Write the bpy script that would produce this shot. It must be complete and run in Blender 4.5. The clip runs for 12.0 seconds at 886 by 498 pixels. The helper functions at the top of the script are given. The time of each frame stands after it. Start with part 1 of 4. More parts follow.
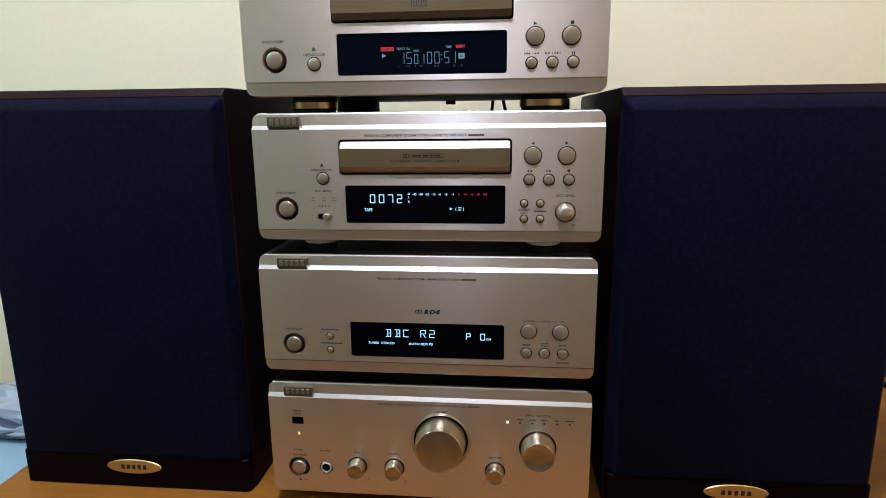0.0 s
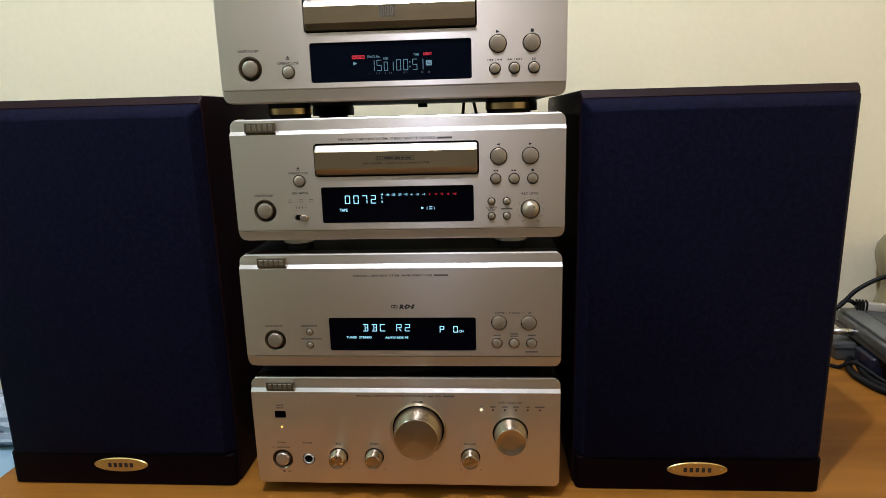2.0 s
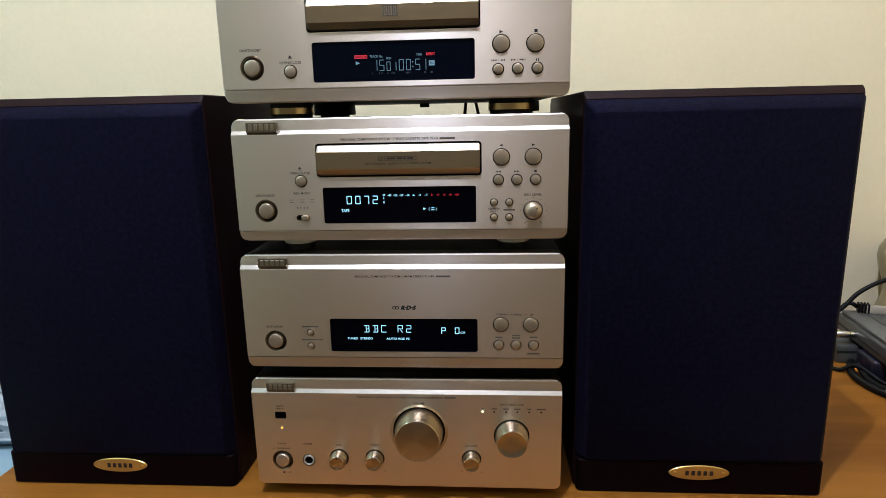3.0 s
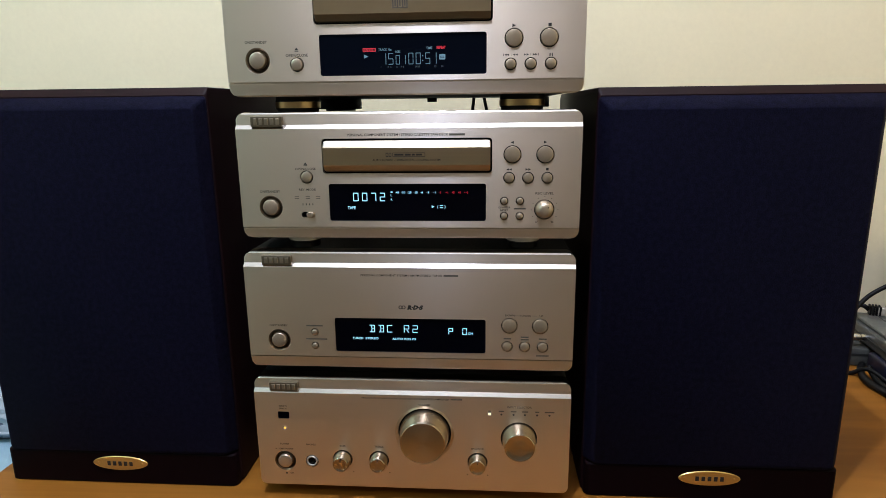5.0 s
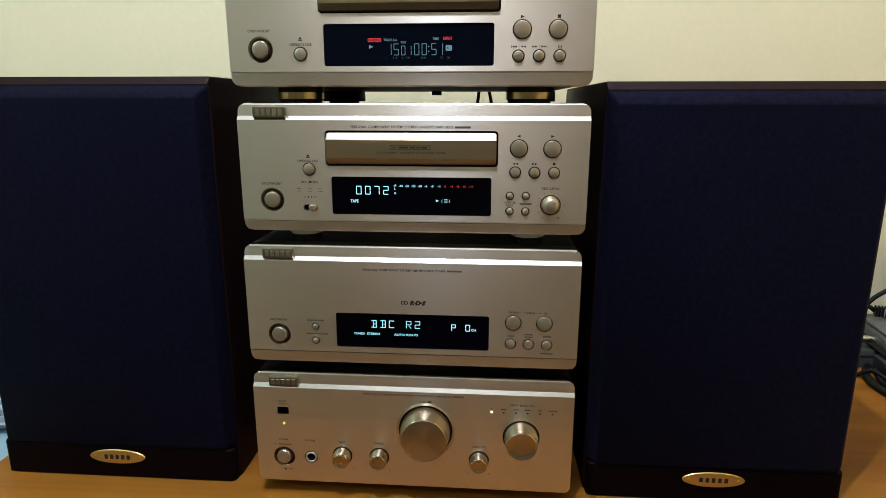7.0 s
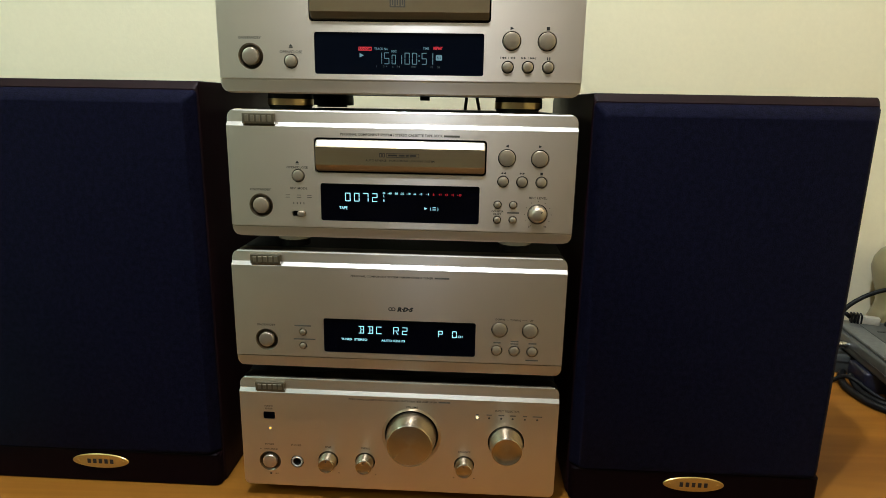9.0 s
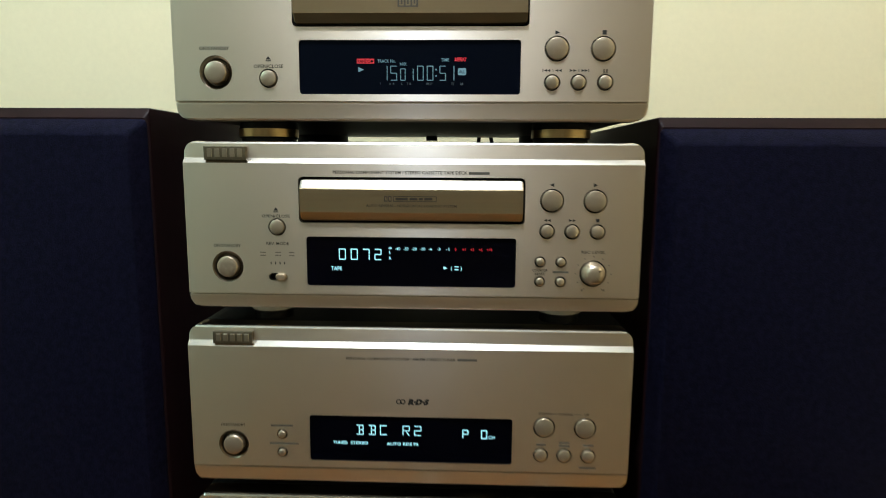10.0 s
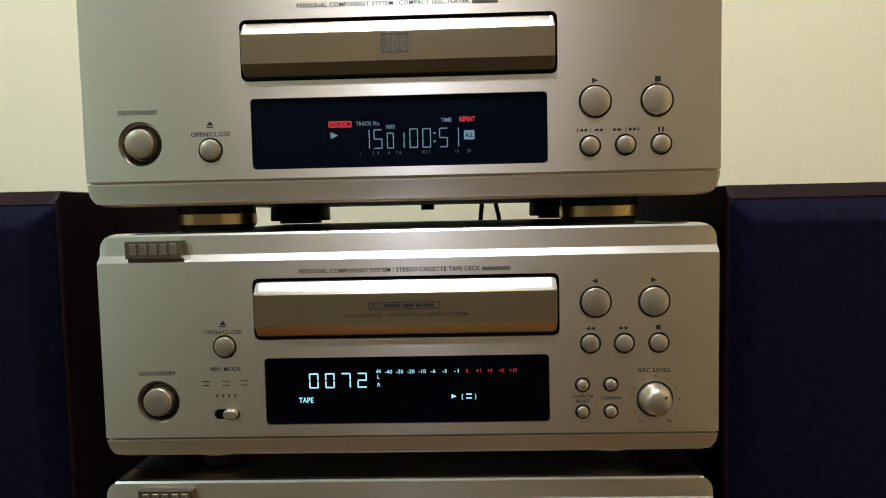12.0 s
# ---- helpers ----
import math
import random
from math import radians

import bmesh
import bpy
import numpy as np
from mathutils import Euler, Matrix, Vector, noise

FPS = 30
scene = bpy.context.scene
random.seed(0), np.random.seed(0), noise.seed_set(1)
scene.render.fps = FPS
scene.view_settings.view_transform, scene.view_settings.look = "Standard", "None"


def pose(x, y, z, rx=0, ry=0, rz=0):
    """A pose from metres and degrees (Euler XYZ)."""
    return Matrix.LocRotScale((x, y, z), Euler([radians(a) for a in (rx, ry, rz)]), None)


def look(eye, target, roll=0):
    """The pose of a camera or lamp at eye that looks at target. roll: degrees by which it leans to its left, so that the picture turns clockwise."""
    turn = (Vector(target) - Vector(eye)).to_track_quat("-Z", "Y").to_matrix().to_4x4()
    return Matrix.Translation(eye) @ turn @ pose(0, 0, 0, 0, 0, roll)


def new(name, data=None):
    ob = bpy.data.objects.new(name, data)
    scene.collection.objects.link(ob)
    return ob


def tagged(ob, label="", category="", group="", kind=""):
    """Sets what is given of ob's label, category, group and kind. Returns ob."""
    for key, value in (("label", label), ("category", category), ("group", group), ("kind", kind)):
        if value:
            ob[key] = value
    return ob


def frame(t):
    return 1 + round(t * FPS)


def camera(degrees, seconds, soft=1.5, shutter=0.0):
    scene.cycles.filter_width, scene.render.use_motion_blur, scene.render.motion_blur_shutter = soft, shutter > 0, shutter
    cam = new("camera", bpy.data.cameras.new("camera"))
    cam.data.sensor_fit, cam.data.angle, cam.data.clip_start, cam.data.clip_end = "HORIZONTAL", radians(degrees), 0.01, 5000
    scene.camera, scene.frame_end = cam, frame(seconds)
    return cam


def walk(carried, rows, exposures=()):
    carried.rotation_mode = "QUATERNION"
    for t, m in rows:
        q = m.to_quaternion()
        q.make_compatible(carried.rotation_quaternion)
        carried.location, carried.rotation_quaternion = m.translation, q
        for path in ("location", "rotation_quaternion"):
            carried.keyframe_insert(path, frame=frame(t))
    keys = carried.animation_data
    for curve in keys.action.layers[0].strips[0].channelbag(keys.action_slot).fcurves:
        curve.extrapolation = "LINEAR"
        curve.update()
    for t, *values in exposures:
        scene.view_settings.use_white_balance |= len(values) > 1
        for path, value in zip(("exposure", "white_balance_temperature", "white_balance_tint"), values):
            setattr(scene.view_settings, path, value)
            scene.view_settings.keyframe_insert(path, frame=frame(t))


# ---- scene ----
# ---- camera: seconds, eye in metres, yaw, pitch and roll in degrees ----
cam = camera(71.8, 12.0, soft=0.72, shutter=0.3)
ROWS = [
    (0, 0.0573, -0.4327, 1.0601, 5.88, -12.29, -0.64),
    (0.5, 0.0645, -0.4497, 1.0645, 365.45, -11.95, -1.28),
    (1, 0.0687, -0.4610, 1.0615, 3.76, -11.92, -1.76),
    (1.5, 0.0665, -0.4590, 1.0636, 4.20, -12.24, -1.69),
    (2, 0.0658, -0.4550, 1.0630, 4.06, -12.37, -1.49),
    (2.5, 0.0655, -0.4546, 1.0629, 4.09, -12.57, -1.28),
    (3, 0.0640, -0.4527, 1.0634, 4.04, -12.38, -1.21),
    (5, 0.0586, -0.4417, 1.0648, 364.24, -12.94, -0.65),
    (5.5, 0.0575, -0.4379, 1.0640, 4.36, -13.06, -0.50),
    (6, 0.0572, -0.4367, 1.0633, 364.14, -13.07, -0.24),
    (6.5, 0.0560, -0.4355, 1.0622, 364.27, -13.23, -0.09),
    (7, 0.0559, -0.4348, 1.0626, 4.32, -13.33, 0.05),
    (9, 0.0530, -0.4375, 1.0696, 362.76, -13.42, 0.98),
    (9.3, 0.0519, -0.4141, 1.0739, 3.16, -13.50, 1.01),
    (9.5, 0.0438, -0.3996, 1.0692, 361.76, -13.41, 1.22),
    (9.7, 0.0420, -0.3768, 1.0721, 1.47, -12.84, 0.95),
    (10, 0.0293, -0.3320, 1.0530, 2.03, -8.15, 0.34),
    (10.2, 0.0232, -0.3156, 1.0523, 1.71, -7.58, -0.43),
    (10.5, 0.0272, -0.2906, 1.0682, 362.65, -5.54, -1.28),
    (10.7, 0.0244, -0.2746, 1.0823, 1.49, -4.22, -1.22),
    (11, 0.0320, -0.2617, 1.0830, 362.20, -3.96, -1.15),
    (11.5, 0.0250, -0.2521, 1.0796, 2.19, -3.49, -1.39),
    (12, 0.0221, -0.2440, 1.0694, 1.50, -3.43, -1.24),
]


def aim(x, y, z, yaw, pitch, roll):
    a, b = radians(yaw), radians(pitch)
    way = Vector((-math.sin(a) * math.cos(b), math.cos(a) * math.cos(b), math.sin(b)))
    return look((x, y, z), Vector((x, y, z)) + way, roll)


# the clip turns a little greener once the camera moves in
walk(cam, [(t, aim(*r)) for t, *r in ROWS], [
    (0.0, -0.05, 5950, 13), (2.0, -0.06, 6230, 12), (5.0, -0.08, 6100, 12), (7.0, -0.12, 6370, 4), (8.8, -0.12, 6550, 1),
    (9.6, -0.14, 6530, -1), (10.4, 0.0, 6480, -2), (11.0, -0.31, 6480, 1), (12.0, -0.28, 6450, 6)])

# ---- light: one bulb over the table, one further back in the room ----
TABLE = 0.75          # table top above the floor
Z0 = TABLE - 0.0385   # the stack's own zero height
# south and east walls are unseen, set close to shape reflections and bounce
ROOM = (-2.4, 1.06, -1.75, 0.42, 2.40)  # x0, x1, y0, y1, ceiling

world = bpy.data.worlds.new("world")
scene.world = world
world.use_nodes = True
world.node_tree.nodes["Background"].inputs[0].default_value = (0.05, 0.055, 0.07, 1)
world.node_tree.nodes["Background"].inputs[1].default_value = 0.2
scene.view_settings.exposure = 0.0


def lamp(name, kind, place, power, colour, size, target=None, size_y=None):
    data = bpy.data.lights.new(name, kind)
    data.energy, data.color = power, colour
    if kind == "POINT":
        data.shadow_soft_size = size
    else:
        data.size = size
        if size_y:
            data.shape, data.size_y = "RECTANGLE", size_y
    ob = new(name, data)
    ob.matrix_world = look(place, target) if target else pose(*place)
    return ob


lamp("near_ceiling_bulb", "POINT", (-0.085, -0.405, 2.22), 66.0, (0.90, 0.955, 1.12), 0.018)
lamp("second_room_bulb", "POINT", (-1.50, -1.25, 2.10), 22.0, (0.66, 1.0, 1.02), 0.03)


# ---- materials ----
def mat(name, colour, rough=0.5, metal=0.0, vary=0.12, grain=300.0, stretch=(1, 1, 1), bump=0.0, bump_scale=None,
        patch=6.0, spec=0.5, aniso=0.0, coat=0.0, rough_vary=0.0, radial=0.0):
    """A procedural surface: large patches and fine grain in the colour, optional relief."""
    m = bpy.data.materials.new(name)
    m.use_nodes = True
    nt = m.node_tree
    b = nt.nodes["Principled BSDF"]
    link = nt.links.new
    b.inputs["Roughness"].default_value, b.inputs["Metallic"].default_value = rough, metal
    b.inputs["Specular IOR Level"].default_value = spec
    b.inputs["Coat Weight"].default_value = coat
    co = nt.nodes.new("ShaderNodeTexCoord")
    mp = nt.nodes.new("ShaderNodeMapping")
    mp.inputs["Scale"].default_value = stretch
    link(co.outputs["Object"], mp.inputs["Vector"])
    fine = nt.nodes.new("ShaderNodeTexNoise")
    fine.inputs["Scale"].default_value, fine.inputs["Detail"].default_value = grain, 4
    link(mp.outputs["Vector"], fine.inputs["Vector"])
    big = nt.nodes.new("ShaderNodeTexNoise")
    big.inputs["Scale"].default_value, big.inputs["Detail"].default_value = patch, 5
    link(co.outputs["Object"], big.inputs["Vector"])
    mix = nt.nodes.new("ShaderNodeMix")
    mix.data_type = "FLOAT"
    mix.inputs[0].default_value = 0.5
    link(fine.outputs["Fac"], mix.inputs[2])
    link(big.outputs["Fac"], mix.inputs[3])
    ramp = nt.nodes.new("ShaderNodeValToRGB")
    ramp.color_ramp.elements[0].position, ramp.color_ramp.elements[1].position = 0.3, 0.7
    ramp.color_ramp.elements[0].color = (*[c * (1 - vary) for c in colour], 1)
    ramp.color_ramp.elements[1].color = (*[min(1, c * (1 + vary)) for c in colour], 1)
    link(mix.outputs[0], ramp.inputs["Fac"])
    link(ramp.outputs["Color"], b.inputs["Base Color"])
    if rough_vary:
        rr = nt.nodes.new("ShaderNodeMapRange")
        rr.inputs["To Min"].default_value, rr.inputs["To Max"].default_value = rough - rough_vary, rough + rough_vary
        link(big.outputs["Fac"], rr.inputs["Value"])
        link(rr.outputs["Result"], b.inputs["Roughness"])
    if aniso:
        b.inputs["Anisotropic"].default_value = aniso
        t = nt.nodes.new("ShaderNodeCombineXYZ")
        t.inputs[2].default_value = 1.0
        link(t.outputs[0], b.inputs["Tangent"])
    if radial:
        b.inputs["Anisotropic"].default_value = radial
        b.inputs["Anisotropic Rotation"].default_value = 0.25
        t = nt.nodes.new("ShaderNodeTangent")
        t.direction_type, t.axis = "RADIAL", "Y"
        link(t.outputs[0], b.inputs["Tangent"])
    if bump:
        bp = nt.nodes.new("ShaderNodeBump")
        bp.inputs["Strength"].default_value, bp.inputs["Distance"].default_value = bump, 0.001
        if bump_scale:
            n2 = nt.nodes.new("ShaderNodeTexNoise")
            n2.inputs["Scale"].default_value = bump_scale
            link(mp.outputs["Vector"], n2.inputs["Vector"])
            link(n2.outputs["Fac"], bp.inputs["Height"])
        else:
            link(fine.outputs["Fac"], bp.inputs["Height"])
        link(bp.outputs["Normal"], b.inputs["Normal"])
    return m


def glow(name, colour, power):
    m = bpy.data.materials.new(name)
    m.use_nodes = True
    b = m.node_tree.nodes["Principled BSDF"]
    b.inputs["Base Color"].default_value = (0.02, 0.02, 0.02, 1)
    b.inputs["Emission Color"].default_value = (*colour, 1)
    b.inputs["Emission Strength"].default_value = power
    return m


def cloth(name, colour, pitch, relief, dark=0.45):
    """Woven cloth: warp and weft in colour and relief."""
    m = mat(name, colour, 0.70, vary=0.6, grain=900, patch=260, spec=0.075)
    nt = m.node_tree
    b = nt.nodes["Principled BSDF"]
    b.inputs["Sheen Weight"].default_value = 0.02
    b.inputs["Specular Tint"].default_value = (0.45, 0.5, 1.0, 1)
    for n in nt.nodes:
        if n.type == "VALTORGB":
            n.color_ramp.elements[0].position, n.color_ramp.elements[1].position = 0.4, 0.6
    b.inputs["Sheen Tint"].default_value = (0.35, 0.45, 0.8, 1)
    co = nt.nodes.new("ShaderNodeTexCoord")
    add = nt.nodes.new("ShaderNodeTexNoise")
    add.inputs["Scale"].default_value, add.inputs["Detail"].default_value = pitch, 2
    nt.links.new(co.outputs["Object"], add.inputs["Vector"])
    bp = nt.nodes.new("ShaderNodeBump")
    bp.inputs["Strength"].default_value, bp.inputs["Distance"].default_value = relief, 0.0006
    nt.links.new(add.outputs[0], bp.inputs["Height"])
    nt.links.new(bp.outputs["Normal"], b.inputs["Normal"])
    return m


def wood(name, colour, colour2, rough):
    """Long-grained laminate with darker streaks along x."""
    m = mat(name, colour, rough, vary=0.1, grain=60, stretch=(0.06, 1, 1), bump=0.05, patch=3, spec=0.14, rough_vary=0.06)
    nt = m.node_tree
    b = nt.nodes["Principled BSDF"]
    old = b.inputs["Base Color"].links[0].from_socket
    co = nt.nodes.new("ShaderNodeTexCoord")
    mp = nt.nodes.new("ShaderNodeMapping")
    mp.inputs["Scale"].default_value = (0.5, 9, 9)
    nt.links.new(co.outputs["Object"], mp.inputs["Vector"])
    n = nt.nodes.new("ShaderNodeTexNoise")
    n.inputs["Scale"].default_value, n.inputs["Detail"].default_value, n.inputs["Distortion"].default_value = 3.0, 6, 0.8
    nt.links.new(mp.outputs["Vector"], n.inputs["Vector"])
    r = nt.nodes.new("ShaderNodeValToRGB")
    r.color_ramp.elements[0].position, r.color_ramp.elements[1].position = 0.45, 0.68
    nt.links.new(n.outputs["Fac"], r.inputs["Fac"])
    mx = nt.nodes.new("ShaderNodeMix")
    mx.data_type = "RGBA"
    nt.links.new(r.outputs["Color"], mx.inputs[0])
    nt.links.new(old, mx.inputs[6])
    mx.inputs[7].default_value = (*colour2, 1)
    nt.links.new(mx.outputs[2], b.inputs["Base Color"])
    return m


WALL = mat("cream_wall_paint", (0.74, 0.66, 0.445), 0.75, vary=0.03, grain=180, bump=0.12, patch=2.5)
WALL_DARK = mat("dull_cream_wall_paint", (0.70, 0.62, 0.45), 0.8, vary=0.05, grain=120, bump=0.1, patch=2)
# unseen east wall, set near and tinted to bounce warm light onto the right side
WALL_BOUNCE = mat("warm_bounce_wall", (0.72, 0.56, 0.30), 0.8, vary=0.04, grain=120, bump=0.1, patch=2)
# unseen south wall, near and dull to grade the reflections in the metal fronts
WALL_DIMMER = mat("grey_brown_reflection_dimmer", (0.165, 0.138, 0.102), 0.8, vary=0.05, grain=120, bump=0.1, patch=2)
CEIL = mat("grey_white_ceiling_paint", (0.64, 0.625, 0.59), 0.8, vary=0.02, grain=150, bump=0.1)
FLOOR = mat("dark_brown_carpet", (0.035, 0.028, 0.021), 0.95, vary=0.3, grain=400, bump=0.5)
ALU = mat("champagne_brushed_aluminium", (0.470, 0.394, 0.292), 0.25, 1.0, vary=0.11, grain=900, stretch=(0.02, 1, 1), patch=9, aniso=0.2)


def streaked(m, colour, rough, aniso, share):
    """Adds a sharper brushed lobe, long in the vertical, to a metal."""
    nt = m.node_tree
    out = nt.nodes["Material Output"]
    first = out.inputs["Surface"].links[0].from_node
    g = nt.nodes.new("ShaderNodeBsdfAnisotropic")
    g.distribution = "BECKMANN"
    g.inputs["Color"].default_value = (*colour, 1)
    g.inputs["Roughness"].default_value, g.inputs["Anisotropy"].default_value = rough, aniso
    t = nt.nodes.new("ShaderNodeCombineXYZ")
    t.inputs[2].default_value = 1.0
    nt.links.new(t.outputs[0], g.inputs["Tangent"])
    mix = nt.nodes.new("ShaderNodeMixShader")
    mix.inputs[0].default_value = share
    nt.links.new(first.outputs[0], mix.inputs[1])
    nt.links.new(g.outputs[0], mix.inputs[2])
    nt.links.new(mix.outputs[0], out.inputs["Surface"])


streaked(ALU, (0.86, 0.725, 0.565), 0.526, -0.385, 0.70)
streaked(ALU, (0.88, 0.90, 0.98), 0.405, -0.635, 0.13)
POLISH = mat("polished_chamfer", (0.78, 0.74, 0.68), 0.17, 1.0, vary=0.02, grain=400)
KNOB = mat("champagne_turned_aluminium", (0.47, 0.40, 0.31), 0.25, 1.0, vary=0.08, grain=700, radial=0.6)
BUTTON = mat("champagne_satin_plastic", (0.47, 0.39, 0.30), 0.36, 0.85, vary=0.04, grain=500)
TRAY = mat("gold_satin_aluminium", (0.41, 0.325, 0.205), 0.30, 1.0, vary=0.04, grain=800, stretch=(0.03, 1, 1), aniso=0.4)
BADGE = mat("worn_bronze_badge", (0.20, 0.17, 0.12), 0.38, 0.9, vary=0.15, grain=900)
DISH = mat("dull_turned_dish", (0.19, 0.15, 0.11), 0.30, 1.0, vary=0.2, grain=500)
BADGE_LIGHT = mat("raised_badge_relief", (0.34, 0.295, 0.22), 0.35, 0.9, vary=0.1, grain=900)
CASE = mat("black_textured_steel", (0.010, 0.010, 0.011), 0.5, 0.0, vary=0.2, grain=1500, bump=0.25)
# near-black, so the shade inside gaps and the socket sits in the colour
HOLE = mat("dark_gap", (0.006, 0.0055, 0.005), 0.8, vary=0.2, spec=0.04)
GLASS = mat("black_display_window", (0.0005, 0.0006, 0.0022), 0.06, 0.0, vary=0.3, grain=40, patch=8, spec=0.07)
# blue base and tint put the lamp's bluish reflection into the window's colour
BLUE_SHEEN_GLASS = mat("black_window_blue_sheen", (0.0006, 0.0008, 0.0030), 0.44, 0.0, vary=0.3, grain=40, patch=8, spec=0.13)
BLUE_SHEEN_GLASS.node_tree.nodes["Principled BSDF"].inputs["Specular Tint"].default_value = (0.35, 0.55, 1.0, 1)
INK = mat("grey_printed_ink", (0.028, 0.023, 0.018), 0.8, vary=0.1, spec=0.2)
INK_SOFT = mat("faint_printed_ink", (0.09, 0.078, 0.062), 0.7, vary=0.1)
INK_DARK = mat("black_printed_ink", (0.015, 0.014, 0.014), 0.5, vary=0.1)
RUBBER = mat("black_rubber", (0.004, 0.004, 0.0045), 0.5, vary=0.2, spec=0.15)
FOOT_RING = mat("brass_foot_ring", (0.42, 0.31, 0.16), 0.28, 1.0, vary=0.1)
SILVER = mat("silver_plastic", (0.36, 0.34, 0.30), 0.35, 0.25, vary=0.06)
GRILLE = cloth("navy_grille_cloth", (0.0029, 0.0025, 0.0074), 1500, 0.35)
CABINET = mat("dark_mahogany_veneer", (0.0100, 0.0034, 0.0042), 0.5, vary=0.35, grain=90, stretch=(1, 1, 0.06), bump=0.05, spec=0.09)
PLINTH = mat("dark_plum_lower_front", (0.0030, 0.0006, 0.0013), 0.6, vary=0.4, grain=200, spec=0.05)
BRASS = mat("gold_badge_plate", (0.62, 0.45, 0.16), 0.34, 0.9, vary=0.08, grain=600)
TABLETOP = wood("orange_pine_laminate", (0.215, 0.084, 0.0115), (0.15, 0.053, 0.0064), 0.42)
CYAN = glow("cyan_fluorescent_segment", (0.40, 0.85, 1.0), 1.2)
CYAN_DIM = glow("dim_cyan_segment", (0.34, 0.66, 0.85), 0.40)
CYAN_FAINT = glow("faint_cyan_segment", (0.35, 0.5, 0.6), 0.18)
RED = glow("red_fluorescent_segment", (1.0, 0.02, 0.05), 0.62)
AMBER = glow("amber_indicator", (1.0, 0.50, 0.05), 1.6)
WARM = glow("lit_indicator", (1.0, 0.72, 0.35), 2.2)


# ---- mesh helpers ----
def thing(name, place, label, category, group="", kind="", turn=0.0):
    ob = new(name)
    ob.empty_display_size = 0.02
    ob.matrix_world = pose(*place, 0, 0, turn)
    return tagged(ob, label, category, group, kind)


def part(name, bm, material, parent=None, label="", smooth=None, second=None):
    """Links a bmesh as one mesh object under a thing or a part."""
    bmesh.ops.recalc_face_normals(bm, faces=bm.faces)
    me = bpy.data.meshes.new(name)
    if smooth is not None:
        for f in bm.faces:
            f.smooth = True
        for e in bm.edges:
            if len(e.link_faces) == 2 and e.calc_face_angle() > radians(smooth):
                e.smooth = False
    bm.to_mesh(me)
    bm.free()
    me.materials.append(material)
    if second:
        me.materials.append(second)
    ob = new(name, me)
    if parent:
        ob.parent = parent
    if label:
        ob["label"] = label
    return ob


def add_box(bm, x0, x1, y0, y1, z0, z1, bevel=0.0, seg=2):
    m = Matrix.LocRotScale(((x0 + x1) / 2, (y0 + y1) / 2, (z0 + z1) / 2), None, (x1 - x0, y1 - y0, z1 - z0))
    made = bmesh.ops.create_cube(bm, size=1.0, matrix=m)["verts"]
    if bevel:
        edges = {e for v in made for e in v.link_edges}
        bmesh.ops.bevel(bm, geom=list(edges), offset=bevel, segments=seg, affect="EDGES", profile=0.5)
    return bm


def box(*args, **kw):
    return add_box(bmesh.new(), *args, **kw)


def lathe(bm, profile, centre, axis="y", seg=40):
    """Turns (radius, distance) pairs round an axis through centre; along y the distance runs towards the viewer's -y."""
    rings = []
    for r, d in profile:
        ring = []
        for k in range(seg if r > 1e-7 else 1):
            a = 2 * math.pi * k / seg
            u, w = r * math.cos(a), r * math.sin(a)
            p = (centre[0] + u, centre[1] - d, centre[2] + w) if axis == "y" else (centre[0] + u, centre[1] + w, centre[2] + d)
            ring.append(bm.verts.new(p))
        rings.append(ring)
    for a, b in zip(rings, rings[1:]):
        for k in range(max(len(a), len(b))):
            j = (k + 1) % seg
            if len(a) == 1 and len(b) > 1:
                bm.faces.new((a[0], b[k], b[j]))
            elif len(b) == 1 and len(a) > 1:
                bm.faces.new((a[k], a[j], b[0]))
            elif len(a) > 1:
                bm.faces.new((a[k], a[j], b[j], b[k]))
    return bm


def rounded(x0, x1, z0, z1, r, seg=5):
    """Points round a rectangle with round corners, in x and z."""
    pts = []
    for cx, cz, a0 in ((x1 - r, z1 - r, 0), (x0 + r, z1 - r, 90), (x0 + r, z0 + r, 180), (x1 - r, z0 + r, 270)):
        for k in range(seg + 1):
            a = radians(a0 + 90 * k / seg)
            pts.append((cx + r * math.cos(a), cz + r * math.sin(a)))
    return pts


def circle(x, z, r, seg=36):
    return [(x + r * math.cos(2 * math.pi * k / seg), z + r * math.sin(2 * math.pi * k / seg)) for k in range(seg)]


def add_plate(bm, pts, y0, y1, edge=0.0):
    """A plate of outline pts, from y0 (front) to y1, its front edge chamfered."""
    n = len(pts)
    cx, cz = sum(p[0] for p in pts) / n, sum(p[1] for p in pts) / n
    loops = []
    if edge:
        hx, hz = max(p[0] for p in pts) - cx, max(p[1] for p in pts) - cz
        loops.append([bm.verts.new((cx + (x - cx) * (1 - edge / hx), y0, cz + (z - cz) * (1 - edge / hz))) for x, z in pts])
        loops.append([bm.verts.new((x, y0 + edge, z)) for x, z in pts])
    else:
        loops.append([bm.verts.new((x, y0, z)) for x, z in pts])
    loops.append([bm.verts.new((x, y1, z)) for x, z in pts])
    bm.faces.new(loops[0])
    bm.faces.new(loops[-1])
    for a, b in zip(loops, loops[1:]):
        for k in range(n):
            bm.faces.new((a[k], a[(k + 1) % n], b[(k + 1) % n], b[k]))
    return bm


